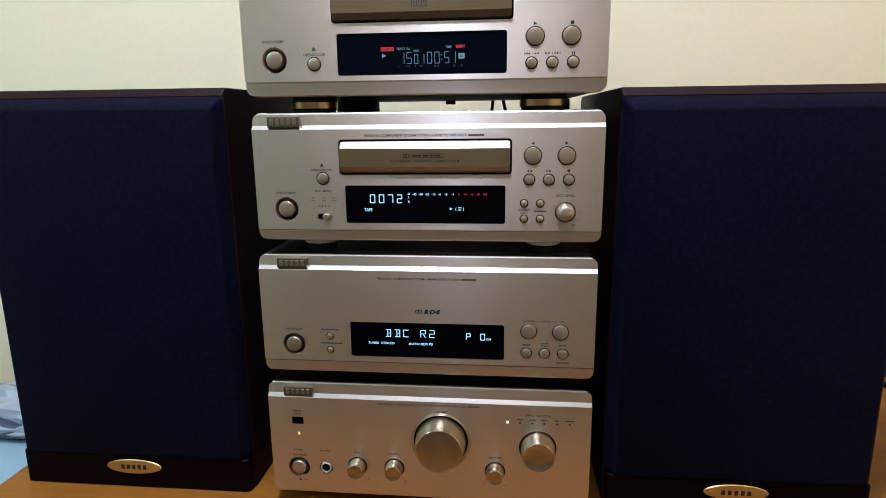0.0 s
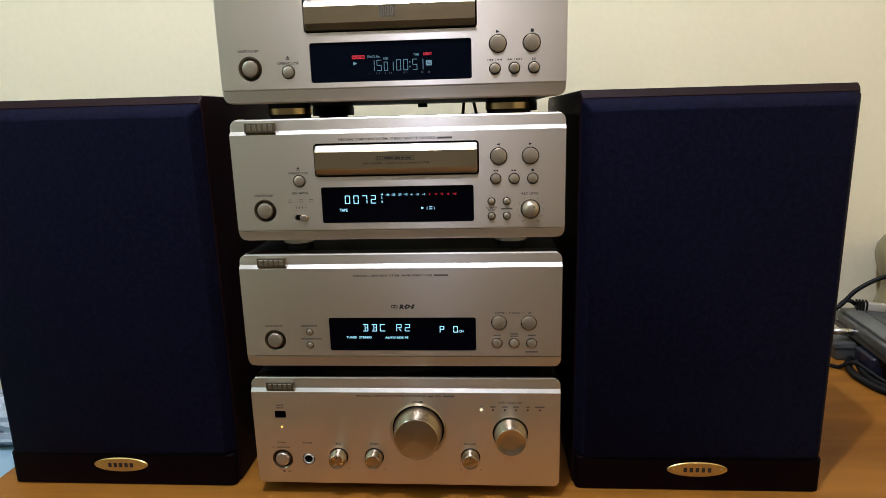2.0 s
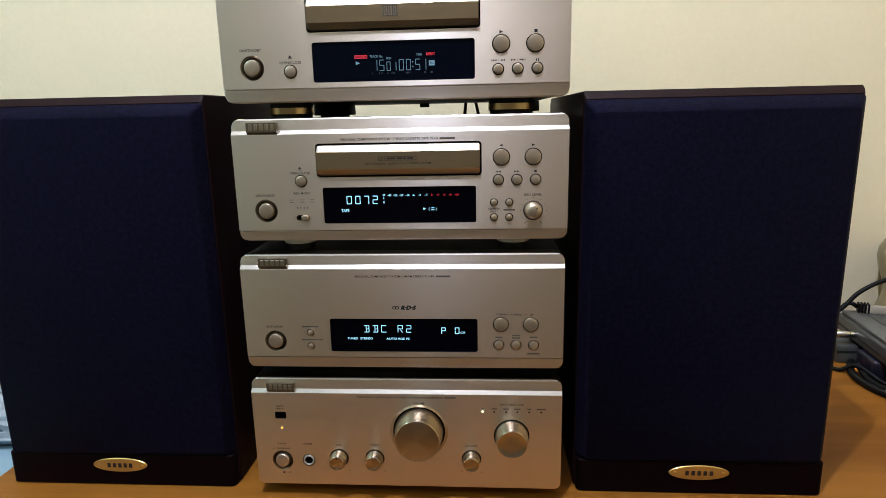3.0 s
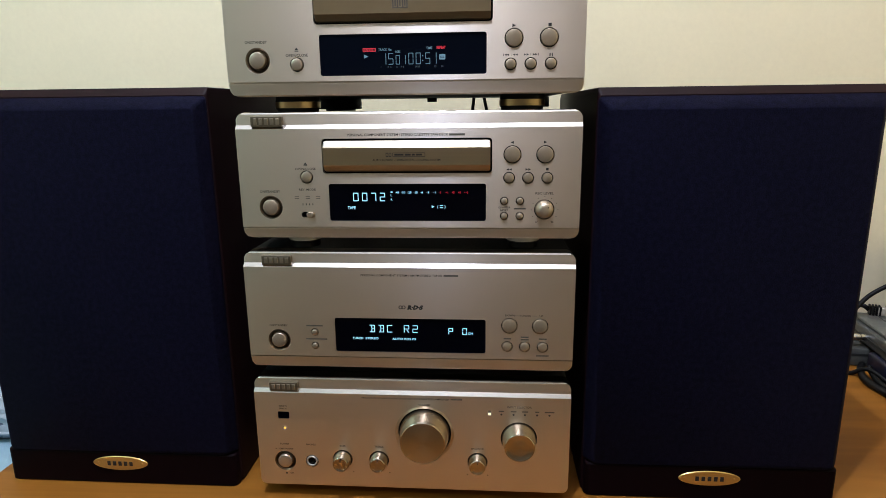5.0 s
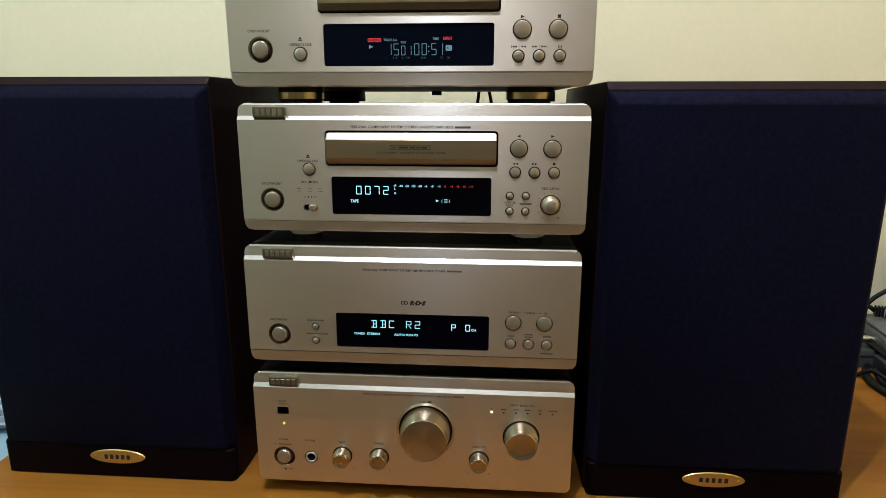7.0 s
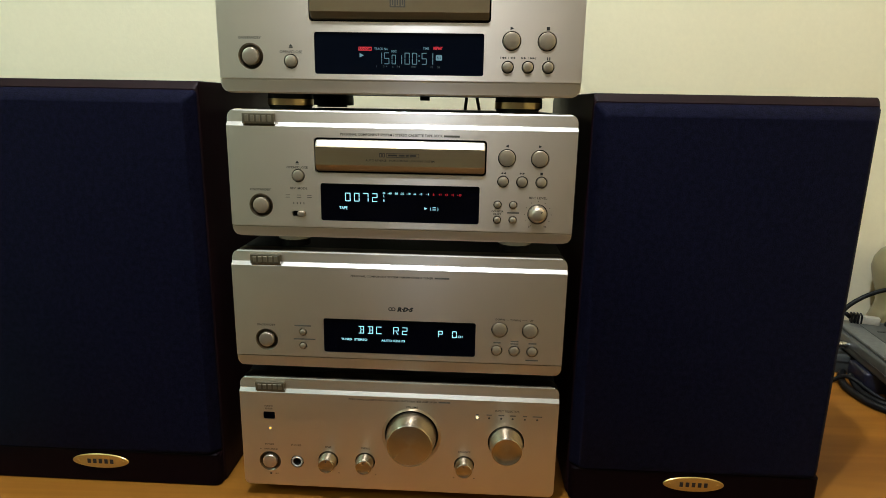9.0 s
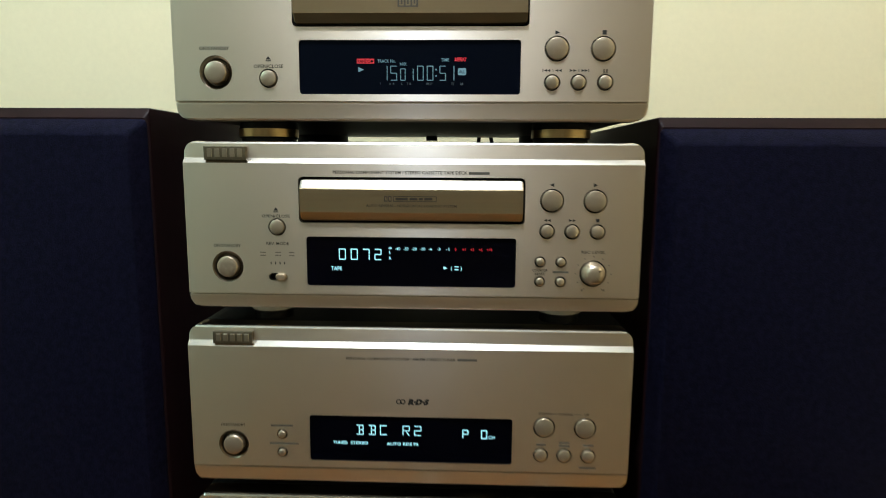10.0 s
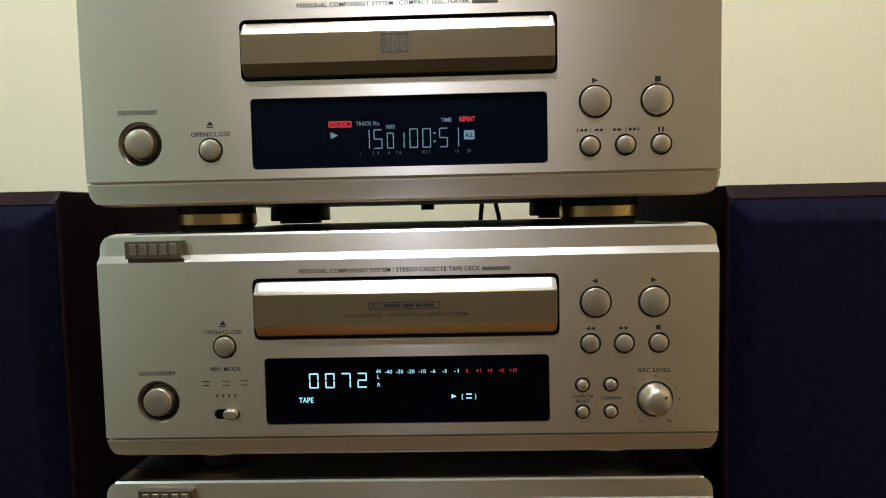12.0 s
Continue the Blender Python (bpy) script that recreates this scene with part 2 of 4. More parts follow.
def lettering(words, x, z, height, y=0.0, align="CENTER", width=0.0, bold=0.0, slant=0.0):
    """The words as a flat bmesh facing -y, with their middle (or left end) at x and z; width squeezes them."""
    cu = bpy.data.curves.new("letters", "FONT")
    cu.body, cu.size, cu.align_x, cu.resolution_u, cu.offset = words, 1.0, "CENTER", 2, bold
    ob = new("letters", cu)
    me = bpy.data.meshes.new_from_object(ob.evaluated_get(bpy.context.evaluated_depsgraph_get()))
    bm = bmesh.new()
    bm.from_mesh(me)
    bpy.data.objects.remove(ob)
    bpy.data.curves.remove(cu)
    bpy.data.meshes.remove(me)
    xs, zs = [v.co.x for v in bm.verts], [v.co.y for v in bm.verts]
    w, s = max(xs) - min(xs), height / 0.70
    sx = width / w if width else s
    mx, mz = (max(xs) + min(xs)) / 2 if align == "CENTER" else min(xs), 0.35
    for v in bm.verts:
        v.co = Vector((x + (v.co.x - mx) * sx, y, z + (v.co.y - mz) * s))
        v.co.x += slant * (v.co.z - z)
    return bm


SEGMENTS = {"0": "abcdef", "B": "abcdhij", "1": "bc", "2": "abged", "5": "afgcd", "7": "abc", "8": "abcdefg", "C": "afed", "P": "abfge", "R": "abfge",
            "n": "cegab" , "U": "bcdef"}


def add_segments(bm, char, x, z, w, h, t, y):
    """One seven-segment figure with its lower left corner at x, z."""
    g = t * 0.25
    bars = {"a": (x + g, x + w - g, z + h - t, z + h), "d": (x + g, x + w - g, z, z + t), "g": (x + g, x + w - g, z + h / 2 - t / 2, z + h / 2 + t / 2),
            "f": (x, x + t, z + h / 2 + g, z + h - g), "b": (x + w - t, x + w, z + h / 2 + g, z + h - g),
            "h": (x + w / 2, x + w - g, z + h / 2 - t / 2, z + h / 2 + t / 2), "i": (x + w * 0.42 - t / 2, x + w * 0.42 + t / 2, z + h / 2 + g, z + h - t - g),
            "j": (x + w * 0.42 - t / 2, x + w * 0.42 + t / 2, z + t + g, z + h / 2 - g), "e": (x, x + t, z + g, z + h / 2 - g), "c": (x + w - t, x + w, z + g, z + h / 2 - g)}
    for s in SEGMENTS[char]:
        x0, x1, z0, z1 = bars[s]
        k = t * 0.3
        bm.faces.new([bm.verts.new((a, y, b)) for a, b in ((x0 + k, z0), (x1 - k, z0), (x1, z0 + k), (x1, z1 - k), (x1 - k, z1), (x0 + k, z1), (x0, z1 - k), (x0, z0 + k))])
    if char == "R":
        bm.faces.new([bm.verts.new((a, y, b)) for a, b in ((x + w * 0.42, z + h / 2 - t), (x + w - t * 1.1, z), (x + w, z), (x + w * 0.42 + t * 1.1, z + h / 2 - t))])


def tube(points, radius, seg=8, rings=6):
    """A bent round cable along a smooth line through points."""
    p = [Vector(q) for q in points]
    line = []
    for i in range(len(p) - 1):
        a, b, c, d = p[max(i - 1, 0)], p[i], p[i + 1], p[min(i + 2, len(p) - 1)]
        for k in range(rings):
            t = k / rings
            line.append(0.5 * (2 * b + (c - a) * t + (2 * a - 5 * b + 4 * c - d) * t * t + (3 * b - a - 3 * c + d) * t ** 3))
    line.append(p[-1])
    bm, loops = bmesh.new(), []
    side = Vector((0.13, 0.27, 0.95)).normalized()
    for i, q in enumerate(line):
        ahead = (line[min(i + 1, len(line) - 1)] - line[max(i - 1, 0)]).normalized()
        side = (side - ahead * side.dot(ahead)).normalized()
        other = ahead.cross(side)
        loops.append([bm.verts.new(q + radius * (math.cos(2 * math.pi * k / seg) * side + math.sin(2 * math.pi * k / seg) * other)) for k in range(seg)])
    for a, b in zip(loops, loops[1:]):
        for k in range(seg):
            bm.faces.new((a[k], a[(k + 1) % seg], b[(k + 1) % seg], b[k]))
    bm.faces.new(loops[0])
    bm.faces.new(loops[-1])
    return bm


# ---- the room ----
def structure(name, bm, material, label):
    return tagged(part(name, bm, material), label, name.split("_")[0], kind="structure")


RX0, RX1, RY0, RY1, RZ = ROOM
structure("floor", box(RX0 - 0.1, RX1 + 0.1, RY0 - 0.1, RY1 + 0.1, -0.1, 0.0), FLOOR, "plain dark brown carpeted floor")
structure("ceiling", box(RX0 - 0.1, RX1 + 0.1, RY0 - 0.1, RY1 + 0.1, RZ, RZ + 0.1), CEIL, "plain dull white painted ceiling")
structure("wall_north", box(RX0 - 0.1, RX1 + 0.1, RY1, RY1 + 0.1, 0.0, RZ), WALL, "plain cream painted wall behind the table")
structure("wall_south", box(RX0 - 0.1, RX1 + 0.1, RY0 - 0.1, RY0, 0.0, RZ), WALL_DIMMER, "unseen grey-brown wall added to dim the reflections in the fronts")
structure("wall_west", box(RX0 - 0.1, RX0, RY0, RY1, 0.0, RZ), WALL_DARK, "plain dull cream painted wall")
# added out of view as a warm reflector
structure("wall_east", box(RX1, RX1 + 0.1, RY0, RY1, 0.0, RZ), WALL_BOUNCE, "unseen warm cream wall added to bounce light to the right")

# ---- the table ----
table = thing("table", (0.31, 0.06, 0.0), "orange-brown pine laminate table against the cream wall", "table")
part("tabletop", box(-0.69, 0.69, -0.18, 0.35, TABLE - 0.03, TABLE, bevel=0.003), TABLETOP, table)
for lx in (-0.64, 0.64):
    for ly in (-0.15, 0.30):
        part("leg", box(lx - 0.025, lx + 0.025, ly - 0.025, ly + 0.025, 0.0, TABLE - 0.03, bevel=0.003), TABLETOP, table)


# ---- loudspeakers ----
def upright(x0, x1, y0, y1, z0, z1, r_front, r_back=0.002, lip=0.0012, rim=0.0012, seg=5):
    """An upright box with rounded vertical edges and softened upper and lower rims."""
    bm, pts = bmesh.new(), []
    for cx, cy, r, a0 in ((x1, y1, r_back, 0), (x0, y1, r_back, 90), (x0, y0, r_front, 180), (x1, y0, r_front, 270)):
        for k in range(seg + 1):
            a = radians(a0 + 90 * k / seg)
            pts.append((cx + (r if cx == x0 else -r) + r * math.cos(a), cy + (r if cy == y0 else -r) + r * math.sin(a)))
    mx, my = (x0 + x1) / 2, (y0 + y1) / 2
    rows = []
    for z, inset, slope in ((z0, lip, 0.0), (z0 + lip, 0.0, 0.0), (z1 - rim, 0.0, 0.0), (z1 - rim * 0.5, 0.0004, rim * 0.5), (z1 - rim * 0.1, 0.0008, rim * 0.9), (z1, 0.0014, rim)):
        fx, fy = 1 - inset / (x1 - mx), 1 - inset / (y1 - my)
        rows.append([bm.verts.new((mx + (x - mx) * fx, max(my + (y - my) * fy, y0 + slope), z)) for x, y in pts])
    for a, b in zip(rows, rows[1:]):
        for k in range(len(a)):
            bm.faces.new((a[k], a[(k + 1) % len(a)], b[(k + 1) % len(a)], b[k]))
    bm.faces.new(rows[0])
    bm.faces.new(rows[-1])
    return bm


def loudspeaker(cx, front, label, w=0.100, h=0.328):
    """A bookshelf loudspeaker: veneered cabinet, bevelled cloth grille over a rounded lower front with an oval badge. Base at the table top."""
    s = thing("loudspeaker", (cx, front, TABLE), label, "loudspeaker", "pair of loudspeakers")
    d = 0.25
    part("cabinet", upright(-w, w, 0.0085, d, 0.0, h, 0.004, rim=0.0058), CABINET, s, "dark mahogany veneered box", smooth=35)
    part("plinth", upright(-w + 0.0013, w - 0.0013, 0.0010, 0.0120, 0.0, 0.0300, 0.0050), PLINTH, s, "dark plum lower front", smooth=35)
    g = bmesh.new()
    outline, inner = rounded(-w + 0.0008, w - 0.0008, 0.0303, h - 0.0066, 0.003), rounded(-w + 0.0080, w - 0.0080, 0.0309, h - 0.0165, 0.003)
    rows = [[g.verts.new((x, 0.0092, z)) for x, z in outline], [g.verts.new((x, 0.0084, z)) for x, z in outline]]
    for f in (0.12, 0.35, 0.6, 0.82, 0.94, 1.0):
        rows.append([g.verts.new((a[0] + (b[0] - a[0]) * f, 0.0084 * (1 - f) ** 1.4, a[1] + (b[1] - a[1]) * f)) for a, b in zip(outline, inner)])
    for a, b in zip(rows, rows[1:]):
        for k in range(len(a)):
            g.faces.new((a[k], a[(k + 1) % len(a)], b[(k + 1) % len(a)], b[k]))
    g.faces.new(rows[-1])
    g.faces.new(rows[0])
    part("grille", g, GRILLE, s, "navy blue cloth grille with bevelled edges", smooth=40)
    oval = bmesh.new()
    pts = [(0.0245 * math.cos(2 * math.pi * k / 48), 0.0197 + 0.0067 * math.sin(2 * math.pi * k / 48)) for k in range(48)]
    add_plate(oval, pts, 0.0002, 0.0022, 0.0006)
    b = part("badge", oval, BRASS, s, "oval gold badge", smooth=40)
    for k in range(5):
        x = -0.0098 + k * 0.0049
        part("mark", box(x - 0.0014, x + 0.0014, -0.0001, 0.0004, 0.0176, 0.0216), INK_DARK, b, "black plain mark")
    for x in (-0.0195, 0.0195):
        part("pin", lathe(bmesh.new(), [(0.0011, 0.0), (0.0011, 0.0004), (0.0, 0.0006)], (x, 0.0002, 0.0197), seg=12), BRASS, b)
    return s


loudspeaker(-0.2560, 0.0095, "navy cloth loudspeaker with dark mahogany cabinet beside the covered chest", 0.1035, 0.3325)
loudspeaker(0.2393, 0.0140, "navy cloth loudspeaker with dark mahogany cabinet beside the cables", 0.1012, 0.3285)

# ---- hi-fi units ----
class Unit:
    """One component of the stack, in millimetres: x from its own middle, z as a height in the stack, y to the back."""

    def __init__(self, name, label, category, cx, front, z0, z1, groove, ridge, half=125.0):
        self.z0, self.z1, self.groove, self.ridge, self.half = z0, z1, groove, ridge, half
        self.ob = thing(name, (cx / 1000, front / 1000, Z0 + z0 / 1000), label, category, "stacked hi-fi units")
        self.cx, self.holes = cx, []

    def at(self, x, y, z):
        return ((x - self.cx) / 1000, y / 1000, (z - self.z0) / 1000)

    def pts(self, outline):
        return [((x - self.cx) / 1000, (z - self.z0) / 1000) for x, z in outline]

    def hole(self, outline):
        self.holes.append(outline)

    def panel(self):
        """The brushed front: lower strip and groove, flat middle with its openings, bright bevel, upper strip."""
        z0, z1, rz = self.z0, self.z1, self.ridge
        bm, w, r = bmesh.new(), self.half, 6.5
        low = [(3.2, z0), (1.6, z0 + 1.0)]
        if self.groove:
            g = self.groove
            low += [(1.3, z0 + 3.6), (0.5, g - 1.0), (0.5, g - 0.5), (2.2, g - 0.45), (2.2, g + 0.45), (0.0, g + 0.5)]
            flat0 = g + 0.5
        else:
            low, flat0 = [(1.6, z0), (0.5, z0 + 0.6), (0.0, z0 + 1.6), (0.0, z0 + 7.5)], z0 + 7.5
        high = [(0.0, rz - 1.4), (2.4, rz + 1.4), (2.7, z1 - 1.3), (3.3, z1 - 0.4), (4.4, z1)]
        cols = sorted({s * (w - r + r * math.sin(radians(a))) for a in range(0, 91, 9) for s in (-1, 1)})
        for profile, back in ((low, 15.0), (high, 15.0)):
            strips = []
            for x in cols:
                d = max(0.0, abs(x) - (w - r))
                cut = r - math.sqrt(max(0.0, r * r - d * d))
                strips.append([bm.verts.new(self.at(x + self.cx, y, min(max(z, z0 + cut), z1 - cut))) for y, z in profile])
            for a, b in zip(strips, strips[1:]):
                for k in range(len(profile) - 1):
                    f = bm.faces.new((a[k], a[k + 1], b[k + 1], b[k]))
                    f.material_index = 1 if profile is high and k in (0, 2, 3) else 0
            edge = 0 if profile is low else -1
            rim = [bm.verts.new((s[edge].co.x, back / 1000, s[edge].co.z)) for s in strips]
            for k in range(len(strips) - 1):
                bm.faces.new((strips[k][edge], strips[k + 1][edge], rim[k + 1], rim[k]))
            for s, v in ((strips[0], rim[0]), (strips[-1], rim[-1])):
                far = bm.verts.new((s[0].co.x, back / 1000, s[-1 if profile is low else 0].co.z))
                loop = list(s) + ([far, v] if profile is low else [v, far])
                bm.faces.new(loop)
        edges = []
        for outline in [[(self.cx - w, flat0), (self.cx + w, flat0), (self.cx + w, rz - 1.4), (self.cx - w, rz - 1.4)]] + self.holes:
            vs = [bm.verts.new(self.at(x, 0.0, z)) for x, z in outline]
            edges += [bm.edges.new((vs[k], vs[(k + 1) % len(vs)])) for k in range(len(vs))]
        bmesh.ops.triangle_fill(bm, edges=edges, use_beauty=True, normal=(0, -1, 0))
        for outline in self.holes:
            a = [bm.verts.new(self.at(x, 0.0, z)) for x, z in outline]
            b = [bm.verts.new(self.at(x, 3.0, z)) for x, z in outline]
            for k in range(len(a)):
                j = (k + 1) % len(a)
                bm.faces.new((a[k], a[j], b[j], b[k]))
        for s in (-1, 1):
            bm.faces.new([bm.verts.new(self.at(self.cx + s * w, y, z)) for y, z in ((0, flat0), (15, flat0), (15, rz - 1.4), (0, rz - 1.4))])
        bmesh.ops.remove_doubles(bm, verts=bm.verts, dist=1e-6)
        self.front = part("front_panel", bm, ALU, self.ob, "champagne brushed aluminium front panel", smooth=12, second=POLISH)
        for f in self.front.data.polygons:
            if abs(f.normal.y) > 0.9995:
                f.use_smooth = False
        part("backing", box(*[v / 1000 for v in (-w + 1, w - 1, 3.1, 14.0, flat0 - z0, rz - 1.4 - z0)]), HOLE, self.ob)
        part("casing", box(*[v / 1000 for v in (-w + 2, w - 2, 14.5, 270, 1.5, z1 - z0 - 1.0)], bevel=0.0015), CASE, self.ob, "black steel casing")
        return self

    def feet(self, gap, ring=None, x0=85.0, r=12.5, top=0.0, low=6.5, y0=32):
        """Four round feet; ring: the metal of their bright band, from top to low millimetres under the unit."""
        for y in (y0, 240):
            for x in (-x0, x0):
                back = y > 100
                q = 23.0 if back and r > 15 else r
                neck = 16.0 if back and r > 15 else r - 1.0
                prof = [(0.0, -gap), (neck, -gap), (neck, -low - 0.9), (q - 0.6, -low - 0.8), (q, -low), (q, -top - 0.2), (q - 0.4, 1.5)]
                f = lathe(bmesh.new(), [(a / 1000, b / 1000) for a, b in prof], ((x + (17 if x > 0 else -17) * (back and r > 15)) / 1000, y / 1000, 0.0), "z", 36)
                foot = part("foot", f, RUBBER, self.ob, "round black foot", smooth=40)
                if ring and not back:
                    band = [(r - 0.2, -low + 0.05), (r + 0.3, -low + 0.2), (r + 0.3, -top - 0.2), (r - 0.2, -top - 0.05)]
                    part("ring", lathe(bmesh.new(), [(a / 1000, b / 1000) for a, b in band], (x / 1000, y / 1000, 0.0), "z", 40), ring, foot, "shiny metal foot ring", smooth=20)

    def button(self, x, z, r, name="button", tall=1.1):
        self.hole(circle(x, z, r + 0.75))
        prof = [(r, -2.9), (r, tall - 0.5), (r * 0.95, tall - 0.1), (r * 0.82, tall + 0.12), (r * 0.6, tall + 0.32), (r * 0.3, tall + 0.46), (0.0, tall + 0.5)]
        bm = lathe(bmesh.new(), [(a / 1000, b / 1000) for a, b in prof], self.at(x, 0, z), seg=32)
        return part(name, bm, BUTTON, self.ob, smooth=35)

    def power(self, x, z):
        self.hole(circle(x, z, 8.8))
        dish = [(8.8, 0.0), (8.5, -0.15), (6.9, -1.9), (6.7, -2.9), (5.9, -3.0)]
        part("power_dish", lathe(bmesh.new(), [(a / 1000, b / 1000) for a, b in dish], self.at(x, 0, z), seg=40), DISH, self.ob, "dark turned metal dish", smooth=35)
        prof = [(5.8, -3.0), (5.8, 0.9), (5.5, 1.35), (4.9, 1.6), (2.5, 1.75), (0.0, 1.8)]
        return part("power_button", lathe(bmesh.new(), [(a / 1000, b / 1000) for a, b in prof], self.at(x, 0, z), seg=36), BUTTON, self.ob, smooth=30)

    def knob(self, x, z, ring, r0, r1, length, name="knob", notch=0.0, dome=False):
        self.hole(circle(x, z, ring))
        prof = [(r0, -2.9), (r0, 0.5), (r0 - (r0 - r1) * 0.3, length * 0.35), (r1 + 0.3, length - 1.0), (r1 + 0.1, length - 0.5), (r1 - 0.6, length), (r1 - 0.9, length - 0.15), (r1 * 0.5, length - 0.3), (0.0, length - 0.35)]
        if dome:
            prof = [(r0, -2.9), (r0, 0.3), (r0 - 0.3, 1.2), (r1 + 0.2, length * 0.6), (r1 - 0.5, length * 0.8), (r1 * 0.7, length * 0.94), (r1 * 0.35, length), (0.0, length + 0.1)]
        k = part(name, lathe(bmesh.new(), [(a / 1000, b / 1000) for a, b in prof], self.at(x, 0, z), seg=64), BUTTON if dome else KNOB, self.ob, "turned aluminium knob", smooth=70 if dome else 25)
        if notch:
            a = radians(notch)
            c = self.at(x + math.cos(a) * (r1 - 2.2), -length - 0.05, z + math.sin(a) * (r1 - 2.2))
            bm = bmesh.new()
            half = 0.0028 if r1 > 15 else 0.0006
            add_box(bm, -half, half, -0.0004, 0.0, -0.0003, 0.0003)
            bm.transform(Matrix.Translation(c) @ Matrix.Rotation(-a, 4, "Y"))
            part("pointer", bm, POLISH if r1 > 15 else INK, k, "engraved pointer mark")
        return k

    def badge(self, x0, x1, z0, z1):
        bm = box(*self.at(x0, 0, z0)[:1], *self.at(x1, 0, z0)[:1], -0.0006, 0.0032, (z0 - self.z0) / 1000, (z1 - self.z0) / 1000, bevel=0.0003)
        b = part("badge", bm, BADGE, self.ob, "small bronze metal badge")
        step = (x1 - x0 - 2.4) / 5
        for k in range(5):
            p, q = self.at(x0 + 1.6 + (k + 0.1) * step, 0, z0 + 1.5), self.at(x0 + 1.2 + (k + 0.85) * step, 0, z1 - 1.2)
            part("mark", box(p[0], q[0], -0.0011, -0.0005, p[2], q[2], bevel=0.0002, seg=1), BADGE_LIGHT, b, "raised plain mark")

    def display(self, x0, x1, z0, z1, window=None):
        self.hole(rounded(x0, x1, z0, z1, 1.6))
        bm = add_plate(bmesh.new(), self.pts(rounded(x0 + 0.05, x1 - 0.05, z0 + 0.05, z1 - 0.05, 1.6)), 0.0008, 0.0029)
        self.screen = part("display", bm, window or GLASS, self.ob, "glossy black display window")
        return self.screen

    def words(self, text, x, z, h, material=None, parent=None, y=-0.06, width=0.0, name="lettering", align="CENTER", bold=0.013, slant=0.0):
        p = self.at(x, y, z)
        return part(name, lettering(text, p[0], p[2], h / 1000, p[1], align, width / 1000, bold, slant), material or INK, parent or self.front)

    def shown(self, text, x, z, h, material=None, width=0.0, align="LEFT", bold=0.01):
        return self.words(text, x, z, h, material or CYAN, self.screen, 0.66 if material is HOLE else 0.74, width, "lit_sign", align, bold)

    def figures(self, text, xs, z, w, h, t, material, name="lit_figure"):
        for c, x in zip(text, xs):
            bm = bmesh.new()
            p = self.at(x, 0.72, z)
            add_segments(bm, c, p[0], p[2], w / 1000, h / 1000, t / 1000, p[1])
            part(name, bm, material, self.screen)

    def lit(self, outline, material, name="lit_sign"):
        p = self.pts(outline)
        bm = bmesh.new()
        bm.faces.new([bm.verts.new((x, 0.00072, z)) for x, z in p])
        return part(name, bm, material, self.screen)

    def sign(self, outline, material=None, name="symbol", parent=None, y=-0.06):
        bm = bmesh.new()
        for o in outline:
            bm.faces.new([bm.verts.new((x, y / 1000, z)) for x, z in self.pts(o)])
        return part(name, bm, material or INK_DARK, parent or self.front)

    def tray(self, x0, x1, z0, z1):
        """A bowed tray door in a dark rounded opening."""
        self.hole(rounded(x0 - 1.3, x1 + 1.3, z0 - 1.3, z1 + 1.3, 2.6))
        bm, r = bmesh.new(), 2.0
        prof = [(2.9, z0), (0.4, z0), (-0.6, z0 + 0.5), (-2.6, z0 + 4.3), (-3.0, z0 + 4.8), (-3.1, z1 - 5.2), (-2.8, z1 - 4.7), (-0.4, z1 - 0.5), (0.4, z1), (2.9, z1)]
        cols = sorted({(x0 + x1) / 2 + s * ((x1 - x0) / 2 - r + r * math.sin(radians(a))) for a in range(0, 91, 15) for s in (-1, 1)})
        strips = []
        for x in cols:
            d = max(0.0, abs(x - (x0 + x1) / 2) - ((x1 - x0) / 2 - r))
            cut = r - math.sqrt(max(0.0, r * r - d * d))
            strips.append([bm.verts.new(self.at(x, y, min(max(z, z0 + cut), z1 - cut))) for y, z in prof])
        for a, b in zip(strips, strips[1:]):
            for k in range(len(prof) - 1):
                f = bm.faces.new((a[k], a[k + 1], b[k + 1], b[k]))
                f.material_index = 1 if k in (6, 7) else 0
        bm.faces.new(strips[0])
        bm.faces.new(strips[-1])
        self.door = part("tray_door", bm, TRAY, self.ob, "bowed gold tray door", smooth=30, second=POLISH)
        return self.door


def left_tri(x, z, s):
    return [(x - s, z), (x + s * 0.8, z - s * 0.8), (x + s * 0.8, z + s * 0.8)]


def right_tri(x, z, s):
    return [(x + s, z), (x - s * 0.8, z + s * 0.8), (x - s * 0.8, z - s * 0.8)]


def square(x, z, s, w=None):
    w = w or s
    return [(x - w, z - s), (x + w, z - s), (x + w, z + s), (x - w, z + s)]


def eject(x, z, s):
    return [[(x - s, z - s * 0.3), (x + s, z - s * 0.3), (x, z + s)], square(x, z - s * 0.75, s * 0.18, s)]


